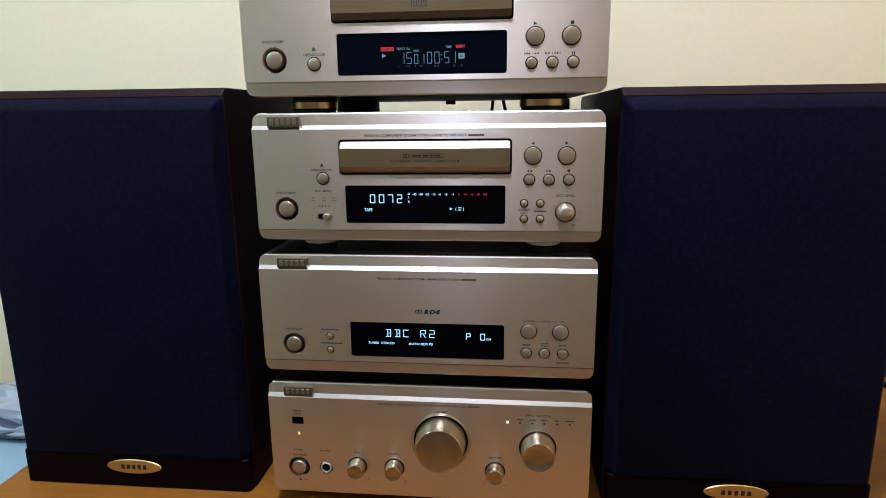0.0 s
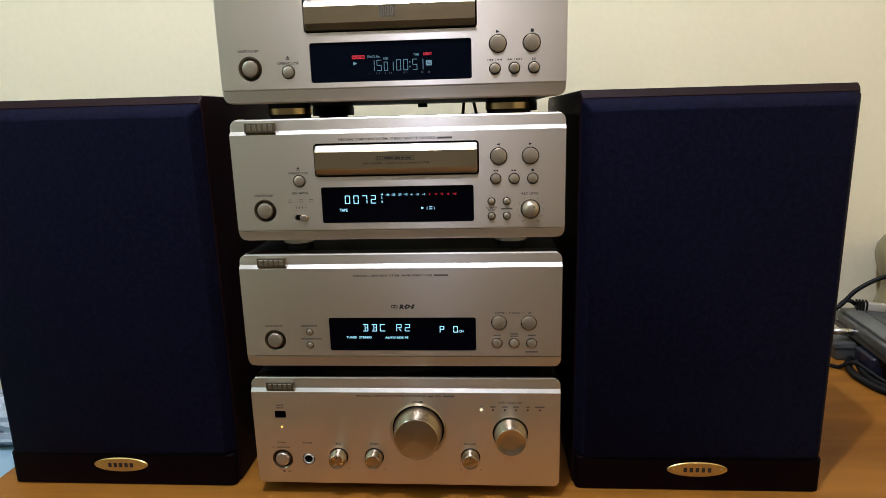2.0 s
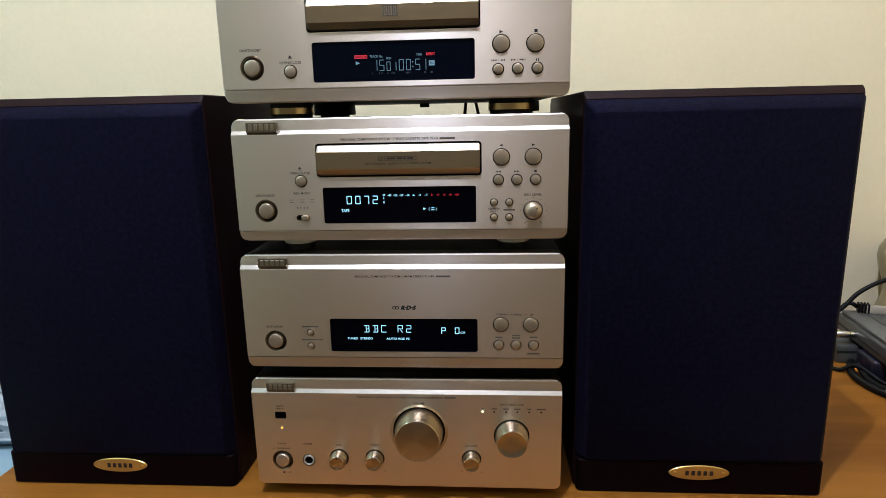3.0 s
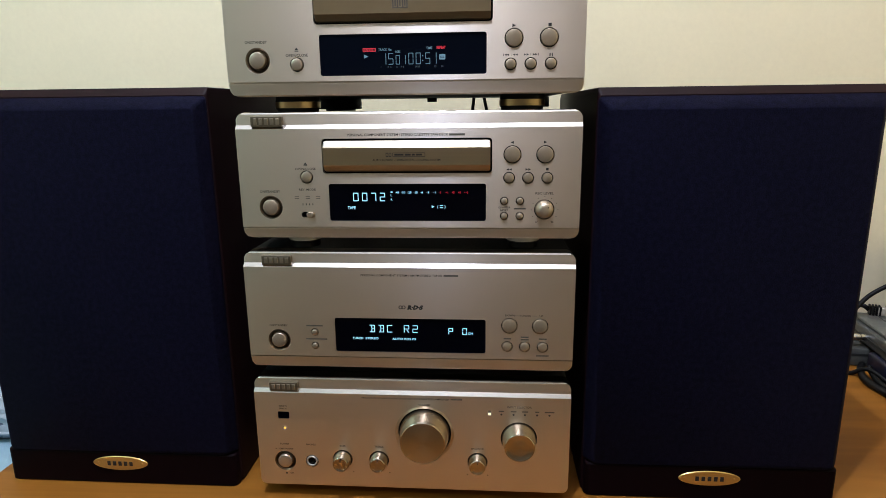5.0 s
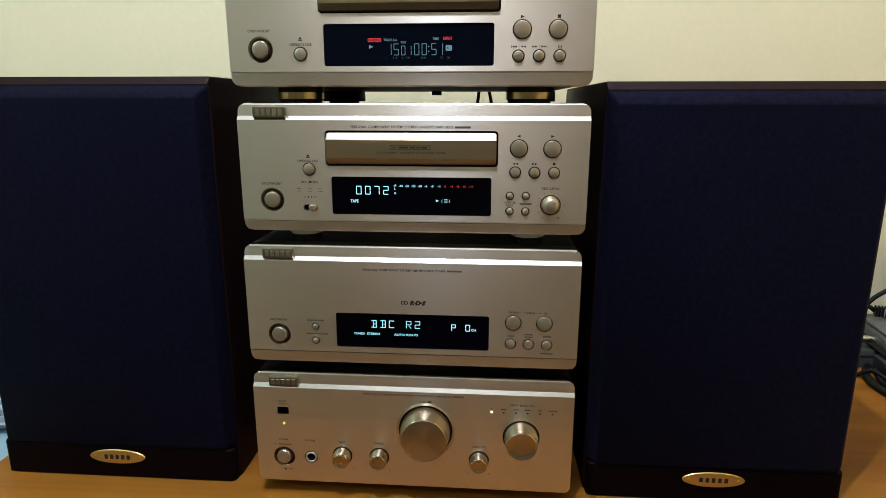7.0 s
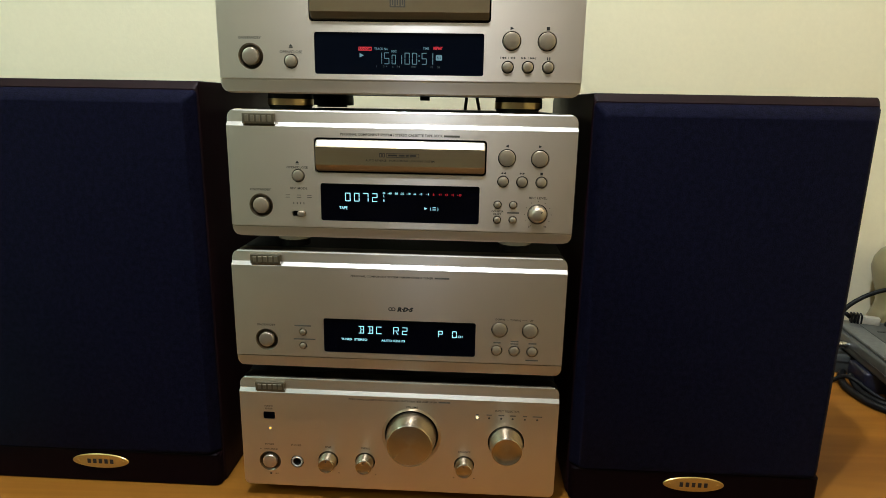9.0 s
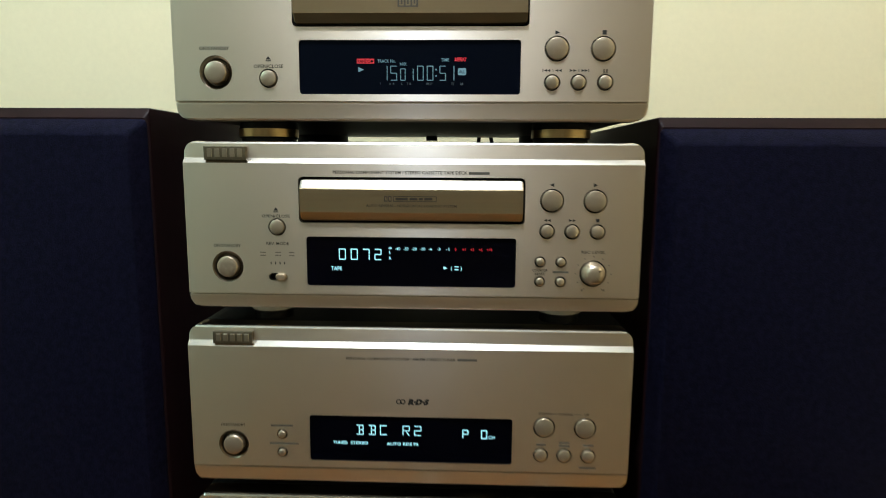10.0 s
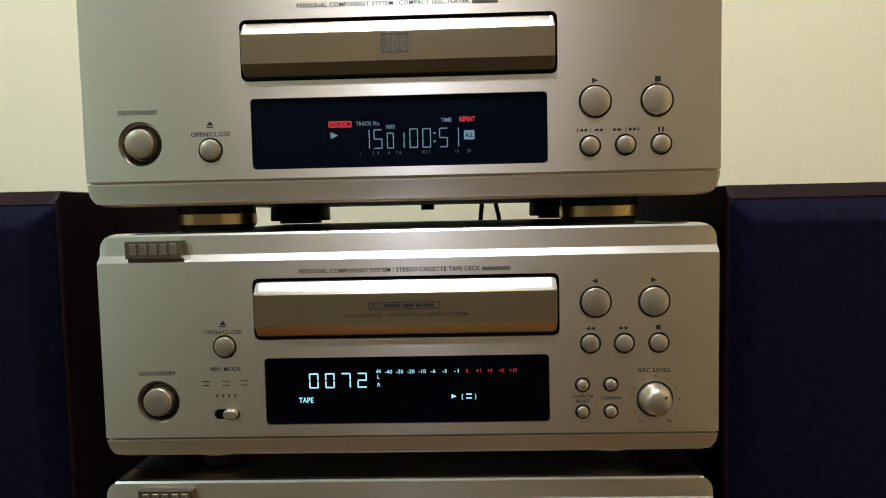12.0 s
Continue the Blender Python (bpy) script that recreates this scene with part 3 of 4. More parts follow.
# amplifier
amp = Unit("stereo_amplifier", "champagne silver integrated amplifier with turned knobs on the table", "amplifier", -2.0, 0.6, 49.0, 144.8, None, 134.0, 126.2)
amp.hole(rounded(-109.8, -100.5, 109.6, 115.8, 0.8))
amp.power(-106.3, 71.8)
part("remote_window", add_plate(bmesh.new(), amp.pts(rounded(-109.7, -100.6, 109.7, 115.7, 0.8)), 0.0004, 0.0029), GLASS, amp.ob, "black remote sensor window")
for x, z, ring, r0, r1, length, name, notch in ((-58.3, 74.7, 8.1, 7.3, 6.2, 9.0, "bass_knob", 90), (-28.3, 74.8, 8.1, 7.3, 6.2, 9.0, "treble_knob", 90), (51.7, 75.6, 8.1, 7.3, 6.2, 9.0, "balance_knob", 90),
                                          (9.2, 99.6, 23.7, 20.0, 17.6, 15.5, "volume_knob", 222), (84.4, 97.1, 14.4, 13.4, 11.6, 14.0, "selector_knob", 0)):
    amp.knob(x, z, ring, r0, r1, length, name, notch)
part("knob_recess", lathe(bmesh.new(), [(a / 1000, b / 1000) for a, b in ((23.7, 0.0), (23.5, -0.12), (21.8, -0.6), (21.4, -0.8), (21.3, -3.0))], amp.at(9.2, 0, 99.6), seg=36), ALU, amp.ob, "shallow turned recess", smooth=30)
amp.hole(circle(-84.0, 72.1, 5.4))
jack = part("phones_jack", lathe(bmesh.new(), [(a / 1000, b / 1000) for a, b in ((4.6, -2.9), (4.6, 0.3), (4.2, 0.7), (3.5, 0.6), (3.2, 0.1), (3.2, -0.4))], amp.at(-84.0, 0, 72.1), seg=36), SILVER, amp.ob, "silver headphone socket", smooth=35)
# shallow black cone stands in for the shade deep in the socket
part("socket_hole", lathe(bmesh.new(), [(3.2 / 1000, 0.0), (0.0, -0.002)], amp.at(-84.0, 0.15, 72.1), seg=24), HOLE, jack)
for x, z, m in ((-104.8, 101.4, AMBER), (61.1, 118.1, WARM)):
    amp.hole(circle(x, z, 1.6, 16))
    part("indicator_lamp", lathe(bmesh.new(), [(0.0009, -0.002), (0.0009, 0.0), (0.0007, 0.0004), (0.0, 0.0006)], amp.at(x, 0, z), seg=16), m, amp.ob, "small lit amber indicator", smooth=60)
    part("indicator_ring", lathe(bmesh.new(), [(0.0019, -0.001), (0.0019, 0.0002), (0.0015, 0.0003), (0.0010, 0.0), (0.0010, -0.002)], amp.at(x, 0, z), seg=20), SILVER, amp.ob, "thin silver ring", smooth=40)
amp.panel()
amp.feet(10.5)
amp.badge(-114.9, -92.0, 134.2, 141.2)
for x in (70.4, 79.9, 88.8, 98.3, 107.9):
    amp.sign([circle(x, 117.9, 0.85, 12)], name="selector_dot")
for text, x, z, h in (("VOLUME", 9.5, 124.6, 1.7), ("INPUT SELECTOR", 84.5, 124.4, 1.7), ("BASS", -58.0, 86.6, 1.6), ("TREBLE", -28.0, 86.8, 1.6), ("BALANCE", 51.7, 87.4, 1.6), ("POWER", -106.0, 87.0, 1.5),
                      ("ON/STANDBY", -105.0, 82.6, 1.3), ("OFF", -101.5, 60.4, 1.3), ("PHONES", -84.2, 87.0, 1.5), ("REMOTE", -105.2, 120.8, 1.2), ("SENSOR", -105.2, 118.6, 1.2)):
    amp.words(text, x, z, h)
for x, w in ((61.1, 2.0), (70.4, 4.2), (79.9, 4.5), (88.8, 4.8), (98.3, 3.2), (107.9, 7.5)):
    amp.sign([square(x, 120.6, 0.5, w / 2)], INK_SOFT, "label_bar")
amp.words("PERSONAL COMPONENT SYSTEM / INTEGRATED AMPLIFIER", -5.5, 129.6, 1.5, width=70)
amp.sign([square(35.0, 129.7, 0.6, 4.6)], INK_SOFT, "label_bar")
for o in (circle(-113.5, 82.6, 0.5, 10), square(-106.0, 60.4, 0.8), circle(-49.8, 63.5, 0.5, 10), circle(-19.8, 63.5, 0.5, 10), circle(43.5, 64.0, 0.5, 10), circle(60.0, 64.0, 0.5, 10)):
    amp.sign([o])

# tuner
tuner = Unit("radio_tuner", "champagne silver radio tuner with a lit display, stacked on the amplifier", "tuner", -1.9, 0.2, 154.6, 248.3, 164.2, 238.2, 125.9)
tuner.display(-58.9, 57.7, 169.0, 196.5)
tuner.power(-103.6, 177.8)
for x, z in ((-75.0, 184.7), (-75.2, 173.6)):
    tuner.button(x, z, 2.3)
for x, z, r in ((75.7, 192.0, 5.5), (98.8, 191.8, 5.5), (74.1, 175.3, 3.6), (87.4, 175.2, 3.6), (101.0, 175.1, 3.6)):
    tuner.button(x, z, r)
tuner.panel()
tuner.feet(9.8, y0=45)
tuner.badge(-112.9, -90.2, 238.4, 245.4)
tuner.words("PERSONAL COMPONENT SYSTEM / AM-FM STEREO TUNER", -6.0, 230.8, 1.6, width=62)
tuner.sign([square(31.5, 230.8, 0.65, 5.5)], INK_SOFT, "label_bar")
tuner.words("R\u00b7D\u00b7S", 4.2, 205.6, 3.0, INK_DARK, width=11.6, bold=0.075, slant=0.28)
tuner.sign([[(x + r * math.cos(2 * math.pi * (k + d) / 16), 205.6 + 0.95 * r * math.sin(2 * math.pi * (k + d) / 16)) for d, r in ((0, 1.6), (1, 1.6), (1, 0.95), (0, 0.95))] for x in (-7.2, -4.9) for k in range(16)])
tuner.words("ON/STANDBY", -103.6, 189.8, 1.6)
for x, z, w in ((-75.0, 189.8, 13.0), (-74.0, 178.9, 17.0), (74.2, 181.5, 5.5), (87.4, 182.9, 6.0), (87.4, 181.0, 6.0), (101.0, 181.6, 6.0), (101.0, 168.0, 9.5)):
    tuner.sign([square(x, z, 0.55, w / 2)], INK_SOFT, "label_bar")
tuner.words("DOWN", 76.0, 200.2, 1.5)
tuner.words("TUNING", 87.5, 200.0, 1.5)
tuner.words("UP", 99.5, 200.0, 1.5)
tuner.sign([square(81.2, 200.0, 0.12, 1.6), square(94.4, 200.0, 0.12, 1.8)], INK)
tuner.figures("BBC", (-32.0, -25.0, -18.3), 184.9, 4.3, 6.0, 0.6, CYAN)
tuner.figures("R2", (-5.2, 1.5), 184.9, 4.2, 6.0, 0.55, CYAN)
tuner.figures("P0", (29.2, 39.9), 183.8, 3.6, 5.4, 0.65, CYAN)
tuner.shown("CH", 44.2, 184.9, 1.9)
tuner.shown("TUNED", -45.5, 179.9, 1.7, width=8.4, bold=0.02)
tuner.shown("STEREO", -35.4, 179.9, 1.7, width=10.2, bold=0.02)
tuner.shown("AUTO RDS PS", -14.4, 179.7, 1.7, width=18.4, bold=0.02)

# cassette deck
deck = Unit("cassette_deck", "champagne silver cassette deck with counter display, stacked on the tuner", "cassette deck", 0.0, 0.0, 259.2, 351.8, 267.3, 341.4)
deck.display(-58.0, 57.5, 272.6, 300.1)
deck.tray(-60.4, 60.5, 309.0, 331.5)
deck.power(-102.4, 282.8)
for x, z, r in ((-74.0, 305.2, 4.1), (76.2, 320.8, 5.7), (99.4, 320.7, 5.7), (74.0, 304.2, 3.5), (87.5, 304.1, 3.5), (101.2, 304.1, 3.5), (70.7, 287.4, 2.3), (82.0, 287.4, 2.3), (70.7, 276.4, 2.3), (82.0, 276.4, 2.3)):
    deck.button(x, z, r)
deck.knob(99.6, 281.2, 7.3, 6.6, 5.5, 6.3, "record_level_knob", 45, True)
deck.hole(rounded(-79.4, -69.0, 275.2, 279.4, 2.0))
deck.panel()
deck.feet(10.9, SILVER, 86.0, low=5.6, y0=28)
nub = lathe(bmesh.new(), [(0.0021, -0.002), (0.0021, 0.0012), (0.0016, 0.0020), (0.0, 0.0022)], deck.at(-71.6, 0, 277.3), seg=24)
lathe(nub, [(0.0021, -0.002), (0.0021, 0.0012), (0.0016, 0.0020), (0.0, 0.0022)], deck.at(-73.4, 0, 277.3), seg=24)
part("slide_switch", nub, BUTTON, deck.ob, smooth=35)
deck.badge(-113.0, -89.8, 341.6, 348.9)
deck.words("PERSONAL COMPONENT SYSTEM / STEREO CASSETTE TAPE DECK", -6.0, 335.4, 1.7, width=73)
deck.sign([square(36.8, 335.2, 0.7, 5.6)], INK_SOFT, "label_bar")
deck.words("AUTO REVERSE - HORIZONTAL LOADING SYSTEM", 0.4, 317.6, 1.4, INK, deck.door, -3.16, width=49)
for x in (-13.4, -11.2):
    deck.sign([square(x, 322.5, 0.25, 0.9), square(x, 320.1, 0.25, 0.9), square(x - 0.7, 321.3, 0.95, 0.22), square(x + 0.7, 321.3, 0.95, 0.22)], INK_DARK, "plain_mark", deck.door, -3.16)
deck.sign([square(2.3, 322.6, 0.18, 11.7), square(2.3, 320.0, 0.18, 11.7), square(-9.3, 321.3, 1.12, 0.18), square(13.9, 321.3, 1.12, 0.18)], INK_DARK, "plain_frame", deck.door, -3.16)
for x, w in ((-4.8, 6.6), (1.6, 4.2), (5.6, 2.2), (9.6, 4.4)):
    deck.sign([square(x, 321.3, 0.62, w / 2)], INK, "plain_mark", deck.door, -3.16)
deck.words("ON/STANDBY", -102.3, 294.6, 1.7)
deck.words("OPEN/CLOSE", -74.6, 311.2, 1.6, width=15.5)
deck.sign(eject(-74.4, 314.6, 1.4))
deck.words("REV. MODE", -74.0, 296.0, 1.6, width=12.5)
for x in (-82.3, -74.0, -66.3):
    deck.sign([square(x, 291.0, 0.18, 1.6), square(x, 289.3, 0.18, 1.6)], INK)
deck.sign([square(x, 285.0, 0.7, 0.3) for x in (-78.0, -75.5, -73.0, -70.5)], INK_DARK)
deck.words("REC LEVEL", 99.5, 293.0, 1.6, width=13)
deck.words("COUNTER", 70.8, 282.7, 1.3, width=8.6)
deck.words("RESET", 70.8, 280.7, 1.3, width=5.6)
for x, z, w in ((82.0, 281.8, 8.5),):
    deck.sign([square(x, z, 0.55, w / 2)], INK_SOFT, "label_bar")
deck.sign([circle(99.8 + 9.6 * math.sin(radians(a)), 281.0 + 9.6 * math.cos(radians(a)), 0.3, 8) for a in range(-150, 151, 30)], INK)
deck.words("0", 93.8, 272.0, 1.3)
deck.words("10", 105.6, 272.0, 1.3)
deck.sign([left_tri(76.0, 329.3, 1.3)])
deck.sign([right_tri(99.2, 329.3, 1.3)])
deck.sign([left_tri(73.0, 310.2, 1.0), left_tri(75.0, 310.2, 1.0)])
deck.sign([right_tri(86.4, 310.2, 1.0), right_tri(88.4, 310.2, 1.0)])
deck.sign([square(101.0, 310.3, 0.9)])
deck.figures("0072", (-40.2, -33.6, -27.0, -20.4), 287.2, 4.0, 6.3, 0.62, CYAN)
deck.shown("TAPE", -44.6, 282.4, 2.2, width=6.0, bold=0.02)
deck.shown("dB", -12.6, 294.0, 1.3)
deck.shown("L", -12.2, 291.7, 1.6)
deck.shown("R", -12.2, 288.4, 1.6)
for text, x in (("-40", -7.5), ("-30", -3.0), ("-20", 1.6), ("-10", 6.2), ("-6", 10.6), ("-3", 15.2), ("-1", 20.0)):
    deck.shown(text, x, 293.7, 1.6, width=2.9 if len(text) > 2 else 1.9, align="CENTER")
for text, x in (("0", 24.4), ("+1", 29.0), ("+3", 33.6), ("+5", 38.2), ("+10", 43.0)):
    deck.shown(text, x, 293.6, 1.6, RED, width={1: 0.9, 2: 1.9, 3: 2.9}[len(text)], align="CENTER")
deck.lit(right_tri(18.8, 283.2, 1.2), CYAN)
deck.shown("(", 21.9, 283.2, 2.0)
deck.shown(")", 27.2, 283.2, 2.0)
deck.lit(square(25.0, 284.0, 0.28, 1.2), CYAN)
deck.lit(square(25.0, 282.4, 0.28, 1.2), CYAN)

# compact disc player
disc = Unit("disc_player", "champagne silver disc player with a dim display, topmost in the stack", "disc player", -0.8, -2.6, 362.8, 456.5, 372.2, 447.0)
disc.display(-58.7, 57.5, 376.3, 403.9, BLUE_SHEEN_GLASS)
disc.tray(-60.6, 60.3, 411.9, 433.0)
disc.power(-103.3, 387.4)
for x, z, r in ((-75.2, 384.4, 4.2), (76.0, 399.5, 5.7), (99.7, 399.4, 5.7), (73.9, 382.5, 3.5), (87.6, 382.6, 3.5), (101.3, 382.6, 3.5)):
    disc.button(x, z, r)
disc.panel()
part("clip", box(-0.006, 0.004, 0.238, 0.246, -0.0026, 0.002, bevel=0.0005), RUBBER, disc.ob, "small black clip")
disc.feet(11.0, FOOT_RING, 84.5, 16.5, 3.4, 8.2, 30)
disc.badge(-115.0, -92.0, 447.8, 455.3)
disc.words("PERSONAL COMPONENT SYSTEM / COMPACT DISC PLAYER", -5.5, 439.2, 1.7, width=67)
disc.sign([square(34.0, 438.8, 0.7, 5.0)], INK_SOFT, "label_bar")
disc.sign([square(x, 423.3, h, 0.45) for x, h in ((-5.8, 3.4), (-4.2, 2.4), (-2.6, 3.6), (-1.0, 2.4), (0.8, 3.6), (2.4, 2.2), (3.8, 3.6))] + [square(-1.0, 426.6, 0.35, 5.2), square(-1.0, 419.9, 0.35, 5.2)], INK_SOFT, "plain_mark", disc.door, -3.16)["kind"] = "stuff"
disc.words("ON/STANDBY", -103.6, 399.7, 1.8, width=16)
disc.words("OPEN/CLOSE", -75.0, 390.6, 1.8, width=15.8)
disc.sign(eject(-75.0, 394.4, 1.4))
disc.sign([right_tri(75.9, 407.5, 1.4)])
disc.sign([square(100.0, 407.5, 1.1)])
disc.sign([square(69.0, 388.5, 0.8, 0.2), left_tri(70.4, 388.5, 0.9), left_tri(72.0, 388.5, 0.9), left_tri(76.2, 388.5, 0.9), left_tri(78.0, 388.5, 0.9), square(74.2, 388.5, 0.7, 0.12)])
disc.sign([right_tri(83.6, 388.5, 0.9), right_tri(85.4, 388.5, 0.9), right_tri(89.6, 388.5, 0.9), right_tri(91.2, 388.5, 0.9), square(92.6, 388.5, 0.8, 0.2), square(87.5, 388.5, 0.7, 0.12)])
disc.sign([square(100.5, 388.2, 1.0, 0.35), square(102.0, 388.2, 1.0, 0.35)])
disc.sign([left_tri(26.4, 443.9, 1.3), square(27.2, 441.8, 0.25, 0.6)], INK, "small_mark")
disc.lit(square(-23.7, 393.3, 1.25, 4.6), RED)
disc.shown("RANDOM", -27.8, 393.3, 1.6, HOLE, width=8.2)
disc.shown("TRACK No.", -17.4, 393.4, 1.6, CYAN_DIM, width=9.5)
disc.shown("INDEX", -5.6, 391.9, 1.5, CYAN_DIM, width=3.6)
disc.shown("TIME", 16.0, 394.0, 1.6, CYAN_DIM, width=4.2)
disc.shown("REPEAT", 23.2, 394.2, 1.8, RED, width=6.2, bold=0.04)
disc.lit(right_tri(-26.2, 389.0, 1.7), CYAN_DIM)
disc.figures("15", (-15.6, -10.6), 383.4, 3.5, 7.6, 0.42, CYAN_DIM)
disc.figures("01", (-5.4, -1.2), 383.4, 2.8, 6.2, 0.42, CYAN_DIM)
disc.figures("0051", (3.5, 8.6, 15.2, 19.6), 383.4, 3.4, 7.6, 0.42, CYAN_DIM)
disc.lit(square(13.4, 389.0, 0.4), CYAN_DIM)
disc.lit(square(13.4, 385.8, 0.4), CYAN_DIM)
disc.lit(rounded(24.9, 29.1, 386.2, 389.8, 0.5), CYAN_DIM)
disc.shown("ALL", 25.4, 388.0, 1.6, HOLE, width=3.2)
for text, x in (("1", -16.0), ("3", -11.2), ("4", -9.4), ("6", -5.0), ("7", -2.0), ("8", -0.6), ("10", 8.3), ("11", 10.2), ("15", 21.5), ("20", 26.0)):
    disc.shown(text, x, 381.8, 1.2, CYAN_FAINT)


# ---- cables behind the stack ----
def cable(points, radius, label, material=RUBBER):
    """A cable with its Empty at its lowest point; points in metres, heights over the table top."""
    low = min(points, key=lambda q: q[2])
    c = thing("cable", (low[0], low[1], TABLE + low[2] - radius), label, "cable", "loose cables")
    part("sheath", tube([(x - low[0], y - low[1], z - low[2] + radius) for x, y, z in points], radius), material, c, smooth=60)
    return c


for x, bend in ((0.042, 0.001), (0.055, -0.002)):
    cable([(x + bend, 0.276, 0.345), (x + bend, 0.281, 0.333), (x, 0.282, 0.322), (x - bend, 0.281, 0.312), (x - 2 * bend, 0.285, 0.29), (x, 0.30, 0.20), (x, 0.32, 0.08), (x + 0.02, 0.33, 0.0025)], 0.0019, "thin black audio cable hanging behind the stack")

# ---- clutter beside the right-hand loudspeaker ----
GREY = mat("grey_plastic", (0.050, 0.053, 0.048), 0.38, vary=0.12, grain=500, bump=0.05)
GREY_DARK = mat("dark_grey_plastic", (0.018, 0.019, 0.019), 0.45, vary=0.15, grain=500)
BEIGE = mat("beige_glazed_clay", (0.22, 0.185, 0.095), 0.40, vary=0.18, grain=40, patch=14)
CHROME = mat("plug_metal", (0.50, 0.50, 0.48), 0.25, 1.0, vary=0.05)
NAVY = mat("dark_blue_plastic", (0.008, 0.009, 0.020), 0.3, vary=0.2)

WHITE_PLUG = mat("off_white_plastic", (0.34, 0.31, 0.25), 0.4, vary=0.08)
GREY_LID = mat("worn_grey_plastic_lid", (0.085, 0.088, 0.080), 0.42, vary=0.35, grain=180, bump=0.1, patch=30, rough_vary=0.1)
router = thing("network_box", (0.614, 0.268, TABLE + 0.0255), "flat worn grey plastic network box lying on adapters and cables", "network box", turn=-7)
part("shell", box(-0.095, 0.095, -0.078, 0.078, 0.0, 0.021, bevel=0.003, seg=3), GREY, router, smooth=40)
part("lid", box(-0.091, 0.091, -0.074, 0.074, 0.021, 0.0255, bevel=0.002, seg=2), GREY_LID, router, "lighter worn grey lid", smooth=40)
part("top_panel", box(-0.068, 0.085, -0.066, 0.066, 0.0253, 0.0262, bevel=0.0004), GREY, router, "darker raised panel")
for k in range(3):
    part("slot", box(-0.058 + k * 0.020, -0.044 + k * 0.020, 0.030 - k * 0.004, 0.034 - k * 0.004, 0.0261, 0.0266), GREY_DARK, router, "dark vent slot")
part("seam", box(-0.0957, -0.0947, -0.072, 0.072, 0.008, 0.0105), GREY_DARK, router, "dark seam")
barrel = lathe(bmesh.new(), [(0.0, -0.004), (0.0044, -0.004), (0.0044, 0.006), (0.0036, 0.0065), (0.0036, 0.008), (0.0048, 0.0085), (0.0048, 0.019), (0.0042, 0.020), (0.0042, 0.024), (0.0, 0.024)], (0, 0, 0), seg=24)
barrel.transform(Matrix.Translation((-0.0955, 0.020, 0.010)) @ Matrix.Rotation(radians(-90), 4, "Z"))
part("plug", barrel, CHROME, router, "shiny metal plug", smooth=35)
part("lead", tube([(-0.119, 0.020, 0.010), (-0.130, 0.021, 0.010), (-0.142, 0.030, 0.002), (-0.150, 0.05, -0.020)], 0.0034), RUBBER, router, "black plug lead", smooth=60)
splitter = thing("cable_splitter", (0.534, 0.318, TABLE), "small dark grey plastic splitter box under the network box", "splitter", turn=-5)
part("body", box(-0.031, 0.031, -0.026, 0.026, 0.0, 0.023, bevel=0.003, seg=2), GREY, splitter, smooth=40)
part("rim", box(-0.0316, 0.0316, -0.0266, 0.0266, 0.014, 0.017, bevel=0.0005), GREY_DARK, splitter, "dark moulded rim")
adapter = thing("plug_adapter", (0.552, 0.255, TABLE + 0.0002), "small dark blue plastic adapter under the network box", "adapter", turn=-7)
part("body", box(-0.040, 0.040, -0.022, 0.022, 0.0, 0.0250, bevel=0.004, seg=3), NAVY, adapter, smooth=40)
# added bright block in place of a glint on the adapter's front
part("pin", box(-0.006, 0.006, -0.0245, -0.021, 0.006, 0.010, bevel=0.001), CHROME, adapter, "bright metal block standing in for a glint")

figure = thing("clay_vase", (0.636, 0.366, TABLE), "olive beige glazed clay vase with a narrow waist by the wall", "vase")
part("body", lathe(bmesh.new(), [(0.0, 0.0), (0.046, 0.0), (0.051, 0.004), (0.051, 0.02), (0.046, 0.045), (0.041, 0.060), (0.039, 0.071), (0.041, 0.083), (0.047, 0.100), (0.0505, 0.116), (0.049, 0.128), (0.043, 0.139), (0.032, 0.147), (0.016, 0.151), (0.0, 0.152)], (0, 0, 0), "z", 40), BEIGE, figure, smooth=60)
connector = thing("cable_connector", (0.566, 0.336, TABLE + 0.0515), "white plastic cable connector with black ribs on the network box", "connector", turn=-20)
part("body", box(-0.013, 0.012, -0.005, 0.005, 0.0, 0.010, bevel=0.0015), WHITE_PLUG, connector, smooth=40)
for k in range(4):
    part("rib", box(-0.020 + k * 0.0035, -0.018 + k * 0.0035, -0.0062, 0.0062, 0.0, 0.0120, bevel=0.0005), RUBBER, connector, "black rubber rib")
part("lead", tube([(-0.020, 0.0, 0.006), (-0.026, 0.001, 0.010), (-0.032, 0.004, 0.008), (-0.036, 0.010, 0.0)], 0.0028), RUBBER, connector, "black lead", smooth=60)

cable([(0.470, 0.330, 0.030), (0.497, 0.330, 0.044), (0.520, 0.330, 0.060), (0.540, 0.330, 0.082), (0.571, 0.328, 0.099), (0.612, 0.325, 0.104), (0.665, 0.32, 0.094), (0.735, 0.32, 0.05), (0.78, 0.32, 0.0035)], 0.0028, "black cable arching over the network box")
cable([(0.582, 0.328, 0.0548), (0.600, 0.322, 0.0552), (0.630, 0.312, 0.0548), (0.670, 0.305, 0.0548), (0.700, 0.290, 0.0548)], 0.0032, "short black cable lying on the network box")
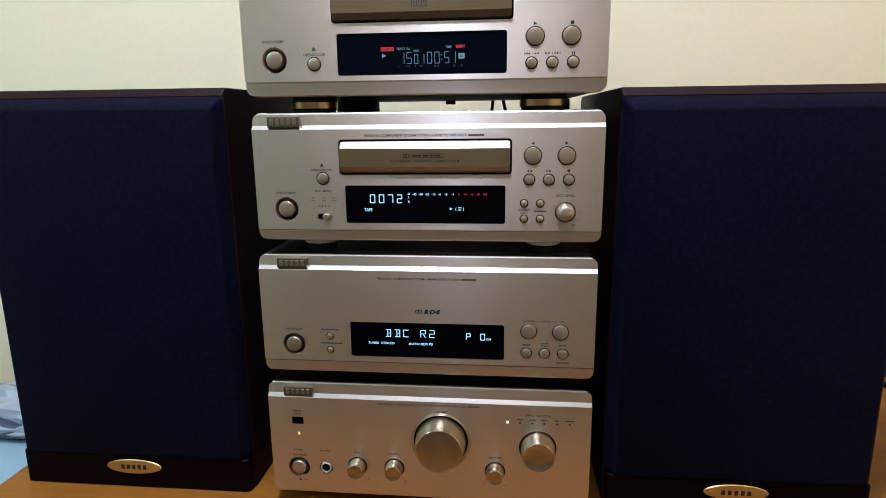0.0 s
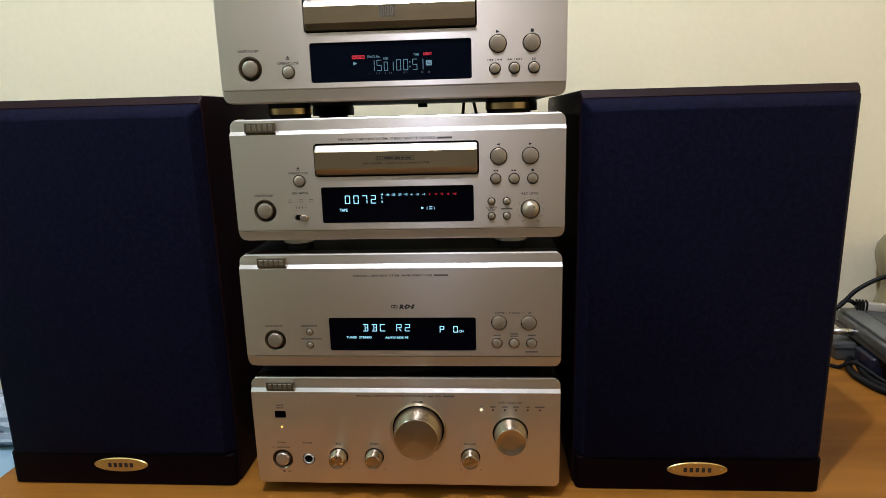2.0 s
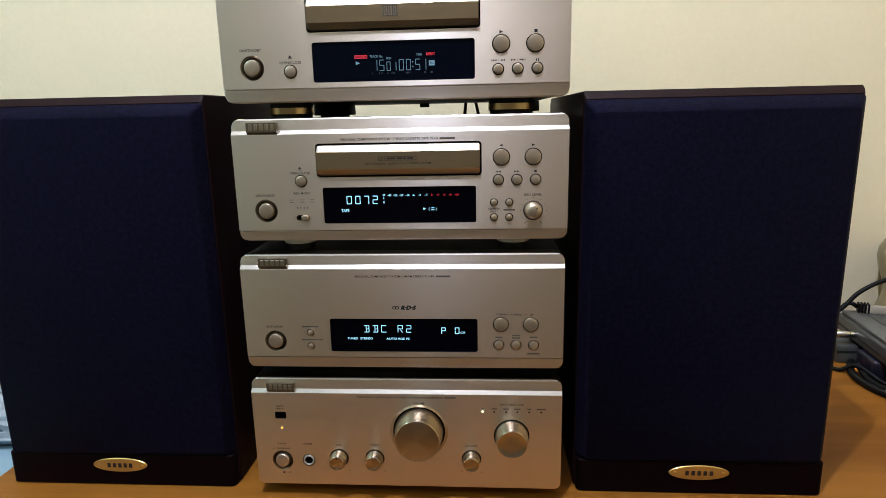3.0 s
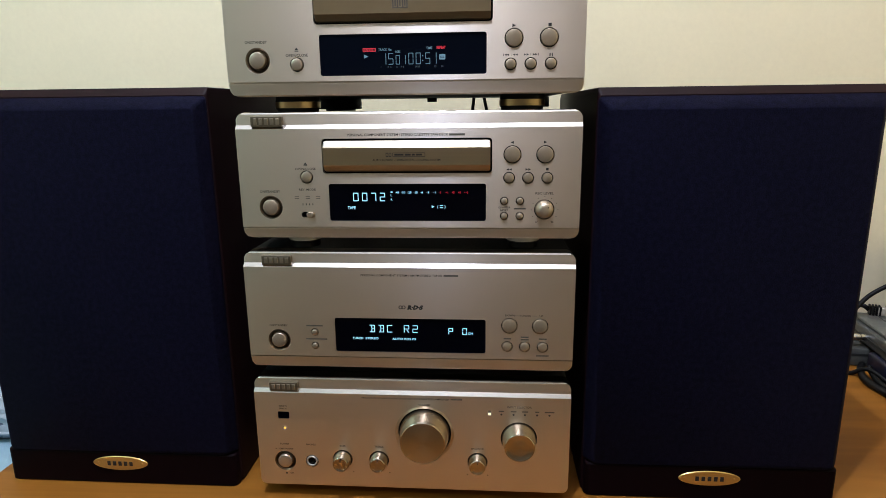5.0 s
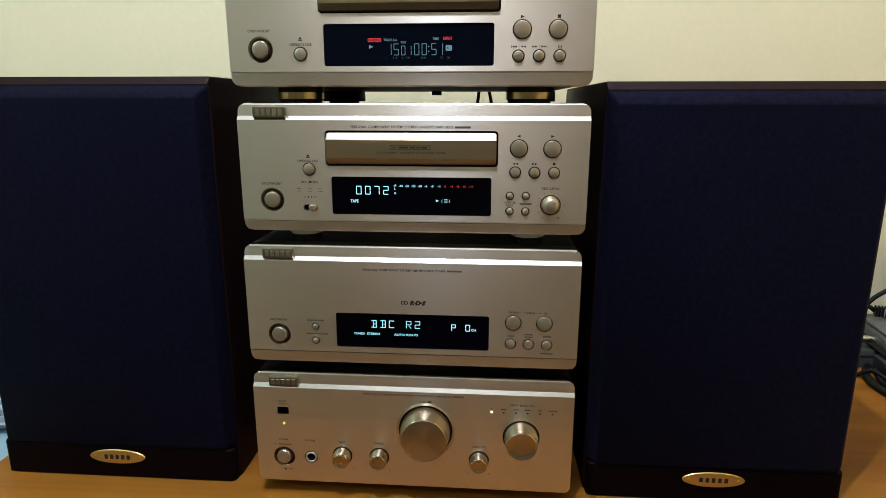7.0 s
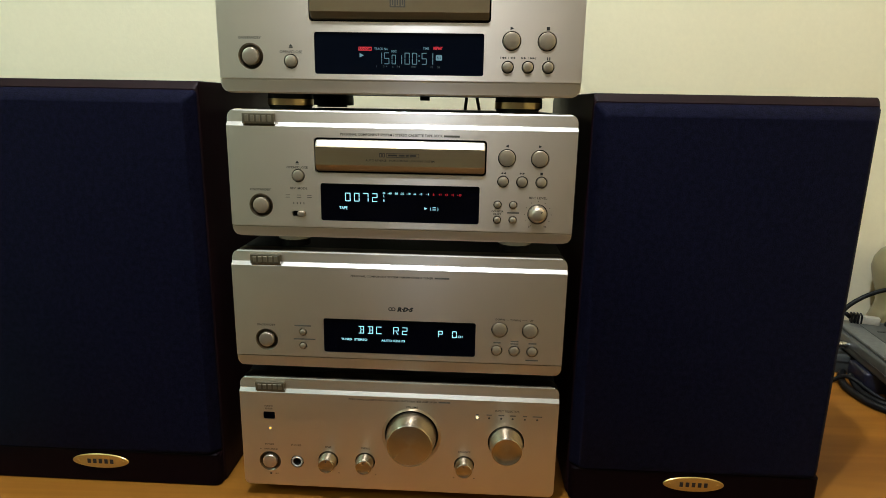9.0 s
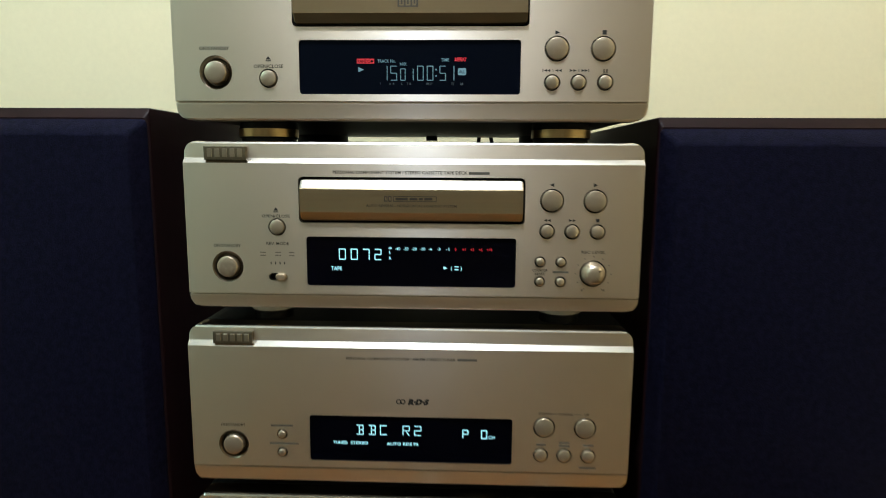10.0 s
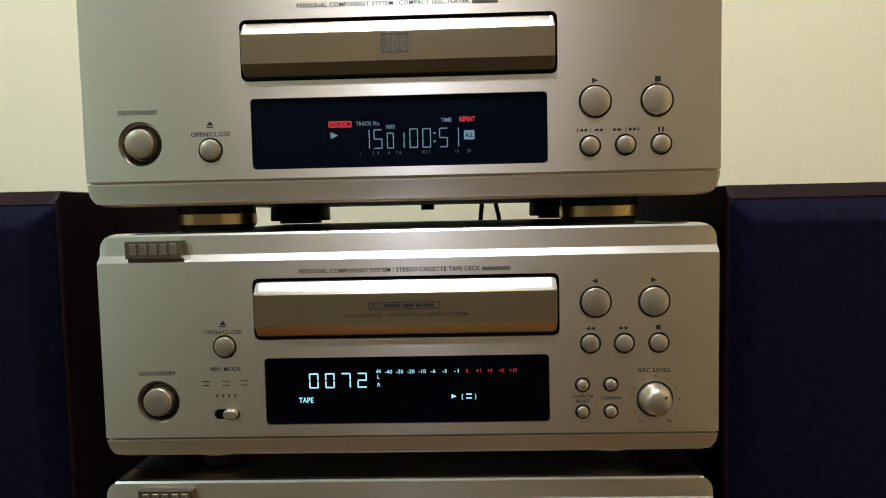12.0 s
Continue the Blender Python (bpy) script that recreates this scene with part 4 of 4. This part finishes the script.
cable([(0.515, 0.288, 0.0048), (0.504, 0.272, 0.0046), (0.495, 0.247, 0.0044), (0.495, 0.222, 0.0042), (0.503, 0.196, 0.0042), (0.530, 0.172, 0.0042), (0.585, 0.158, 0.0042), (0.64, 0.168, 0.0042), (0.69, 0.200, 0.0042), (0.73, 0.24, 0.0042)], 0.0042, "thick black cable coiled on the table")
cable([(0.507, 0.262, 0.0130), (0.506, 0.240, 0.0040), (0.510, 0.214, 0.0034), (0.527, 0.193, 0.0034), (0.560, 0.178, 0.0034), (0.61, 0.176, 0.0034), (0.66, 0.186, 0.0034), (0.70, 0.215, 0.0034)], 0.0034, "black cable coiled on the table")
cable([(0.478, 0.285, 0.0026), (0.490, 0.268, 0.0026), (0.503, 0.256, 0.0125), (0.520, 0.224, 0.0026), (0.545, 0.206, 0.0026), (0.60, 0.196, 0.0026), (0.66, 0.205, 0.0026)], 0.0026, "thin black cable loosely coiled on the table")

# ---- beside the left-hand loudspeaker: covered chest and a crumpled bag ----
BLUE_CLOTH = mat("pale_blue_cloth", (0.25, 0.38, 0.46), 0.9, vary=0.06, grain=700, bump=0.3, patch=10)
PLAIN = mat("white_chest_paint", (0.6, 0.6, 0.56), 0.5, vary=0.05)
chest = thing("low_chest", (-0.80, 0.06, 0.0), "low white chest covered with a pale blue cloth", "chest")
part("body", box(-0.40, 0.39, -0.33, 0.34, 0.0, 0.60, bevel=0.004), PLAIN, chest)
cl = bmesh.new()
bmesh.ops.create_grid(cl, x_segments=40, y_segments=36, size=0.5, matrix=Matrix.Diagonal((0.80, 0.69, 1, 1)))
for v in cl.verts:
    v.co.z = 0.604 + 0.003 * noise.noise(v.co * 9) + 0.0015 * noise.noise(v.co * 30)
    if max(abs(v.co.x) - 0.39, abs(v.co.y) - 0.335) > 0:
        v.co.z -= 0.03
bmesh.ops.solidify(cl, geom=cl.faces, thickness=0.002)
part("cloth", cl, BLUE_CLOTH, chest, "pale blue cloth cover", smooth=60)


def bag_stuff():
    m = mat("printed_plastic_bag", (0.50, 0.55, 0.62), 0.35, vary=0.1)
    nt = m.node_tree
    v = nt.nodes.new("ShaderNodeTexVoronoi")
    v.inputs["Scale"].default_value = 26
    co = nt.nodes.new("ShaderNodeTexCoord")
    nt.links.new(co.outputs["Object"], v.inputs["Vector"])
    r = nt.nodes.new("ShaderNodeValToRGB")
    r.color_ramp.interpolation = "CONSTANT"
    r.color_ramp.elements[0].color, r.color_ramp.elements[1].color = (0.07, 0.085, 0.12, 1), (0.30, 0.34, 0.38, 1)
    r.color_ramp.elements[1].position = 0.42
    nt.links.new(v.outputs["Color"], r.inputs["Fac"])
    nt.links.new(r.outputs["Color"], nt.nodes["Principled BSDF"].inputs["Base Color"])
    return m


bag = thing("plastic_bag", (-0.66, 0.345, 0.606), "crumpled white and slate blue plastic bag on the chest", "bag")
bb = bmesh.new()
bmesh.ops.create_icosphere(bb, subdivisions=4, radius=1.0)
for v in bb.verts:
    k = 1 + 0.22 * noise.noise(v.co * 2.1) + 0.10 * noise.noise(v.co * 5.5)
    v.co = Vector((v.co.x * 0.15 * k, v.co.y * 0.052 * k, max(0.0, (v.co.z * 0.036 + 0.030) * k)))
part("film", bb, bag_stuff(), bag, smooth=25)
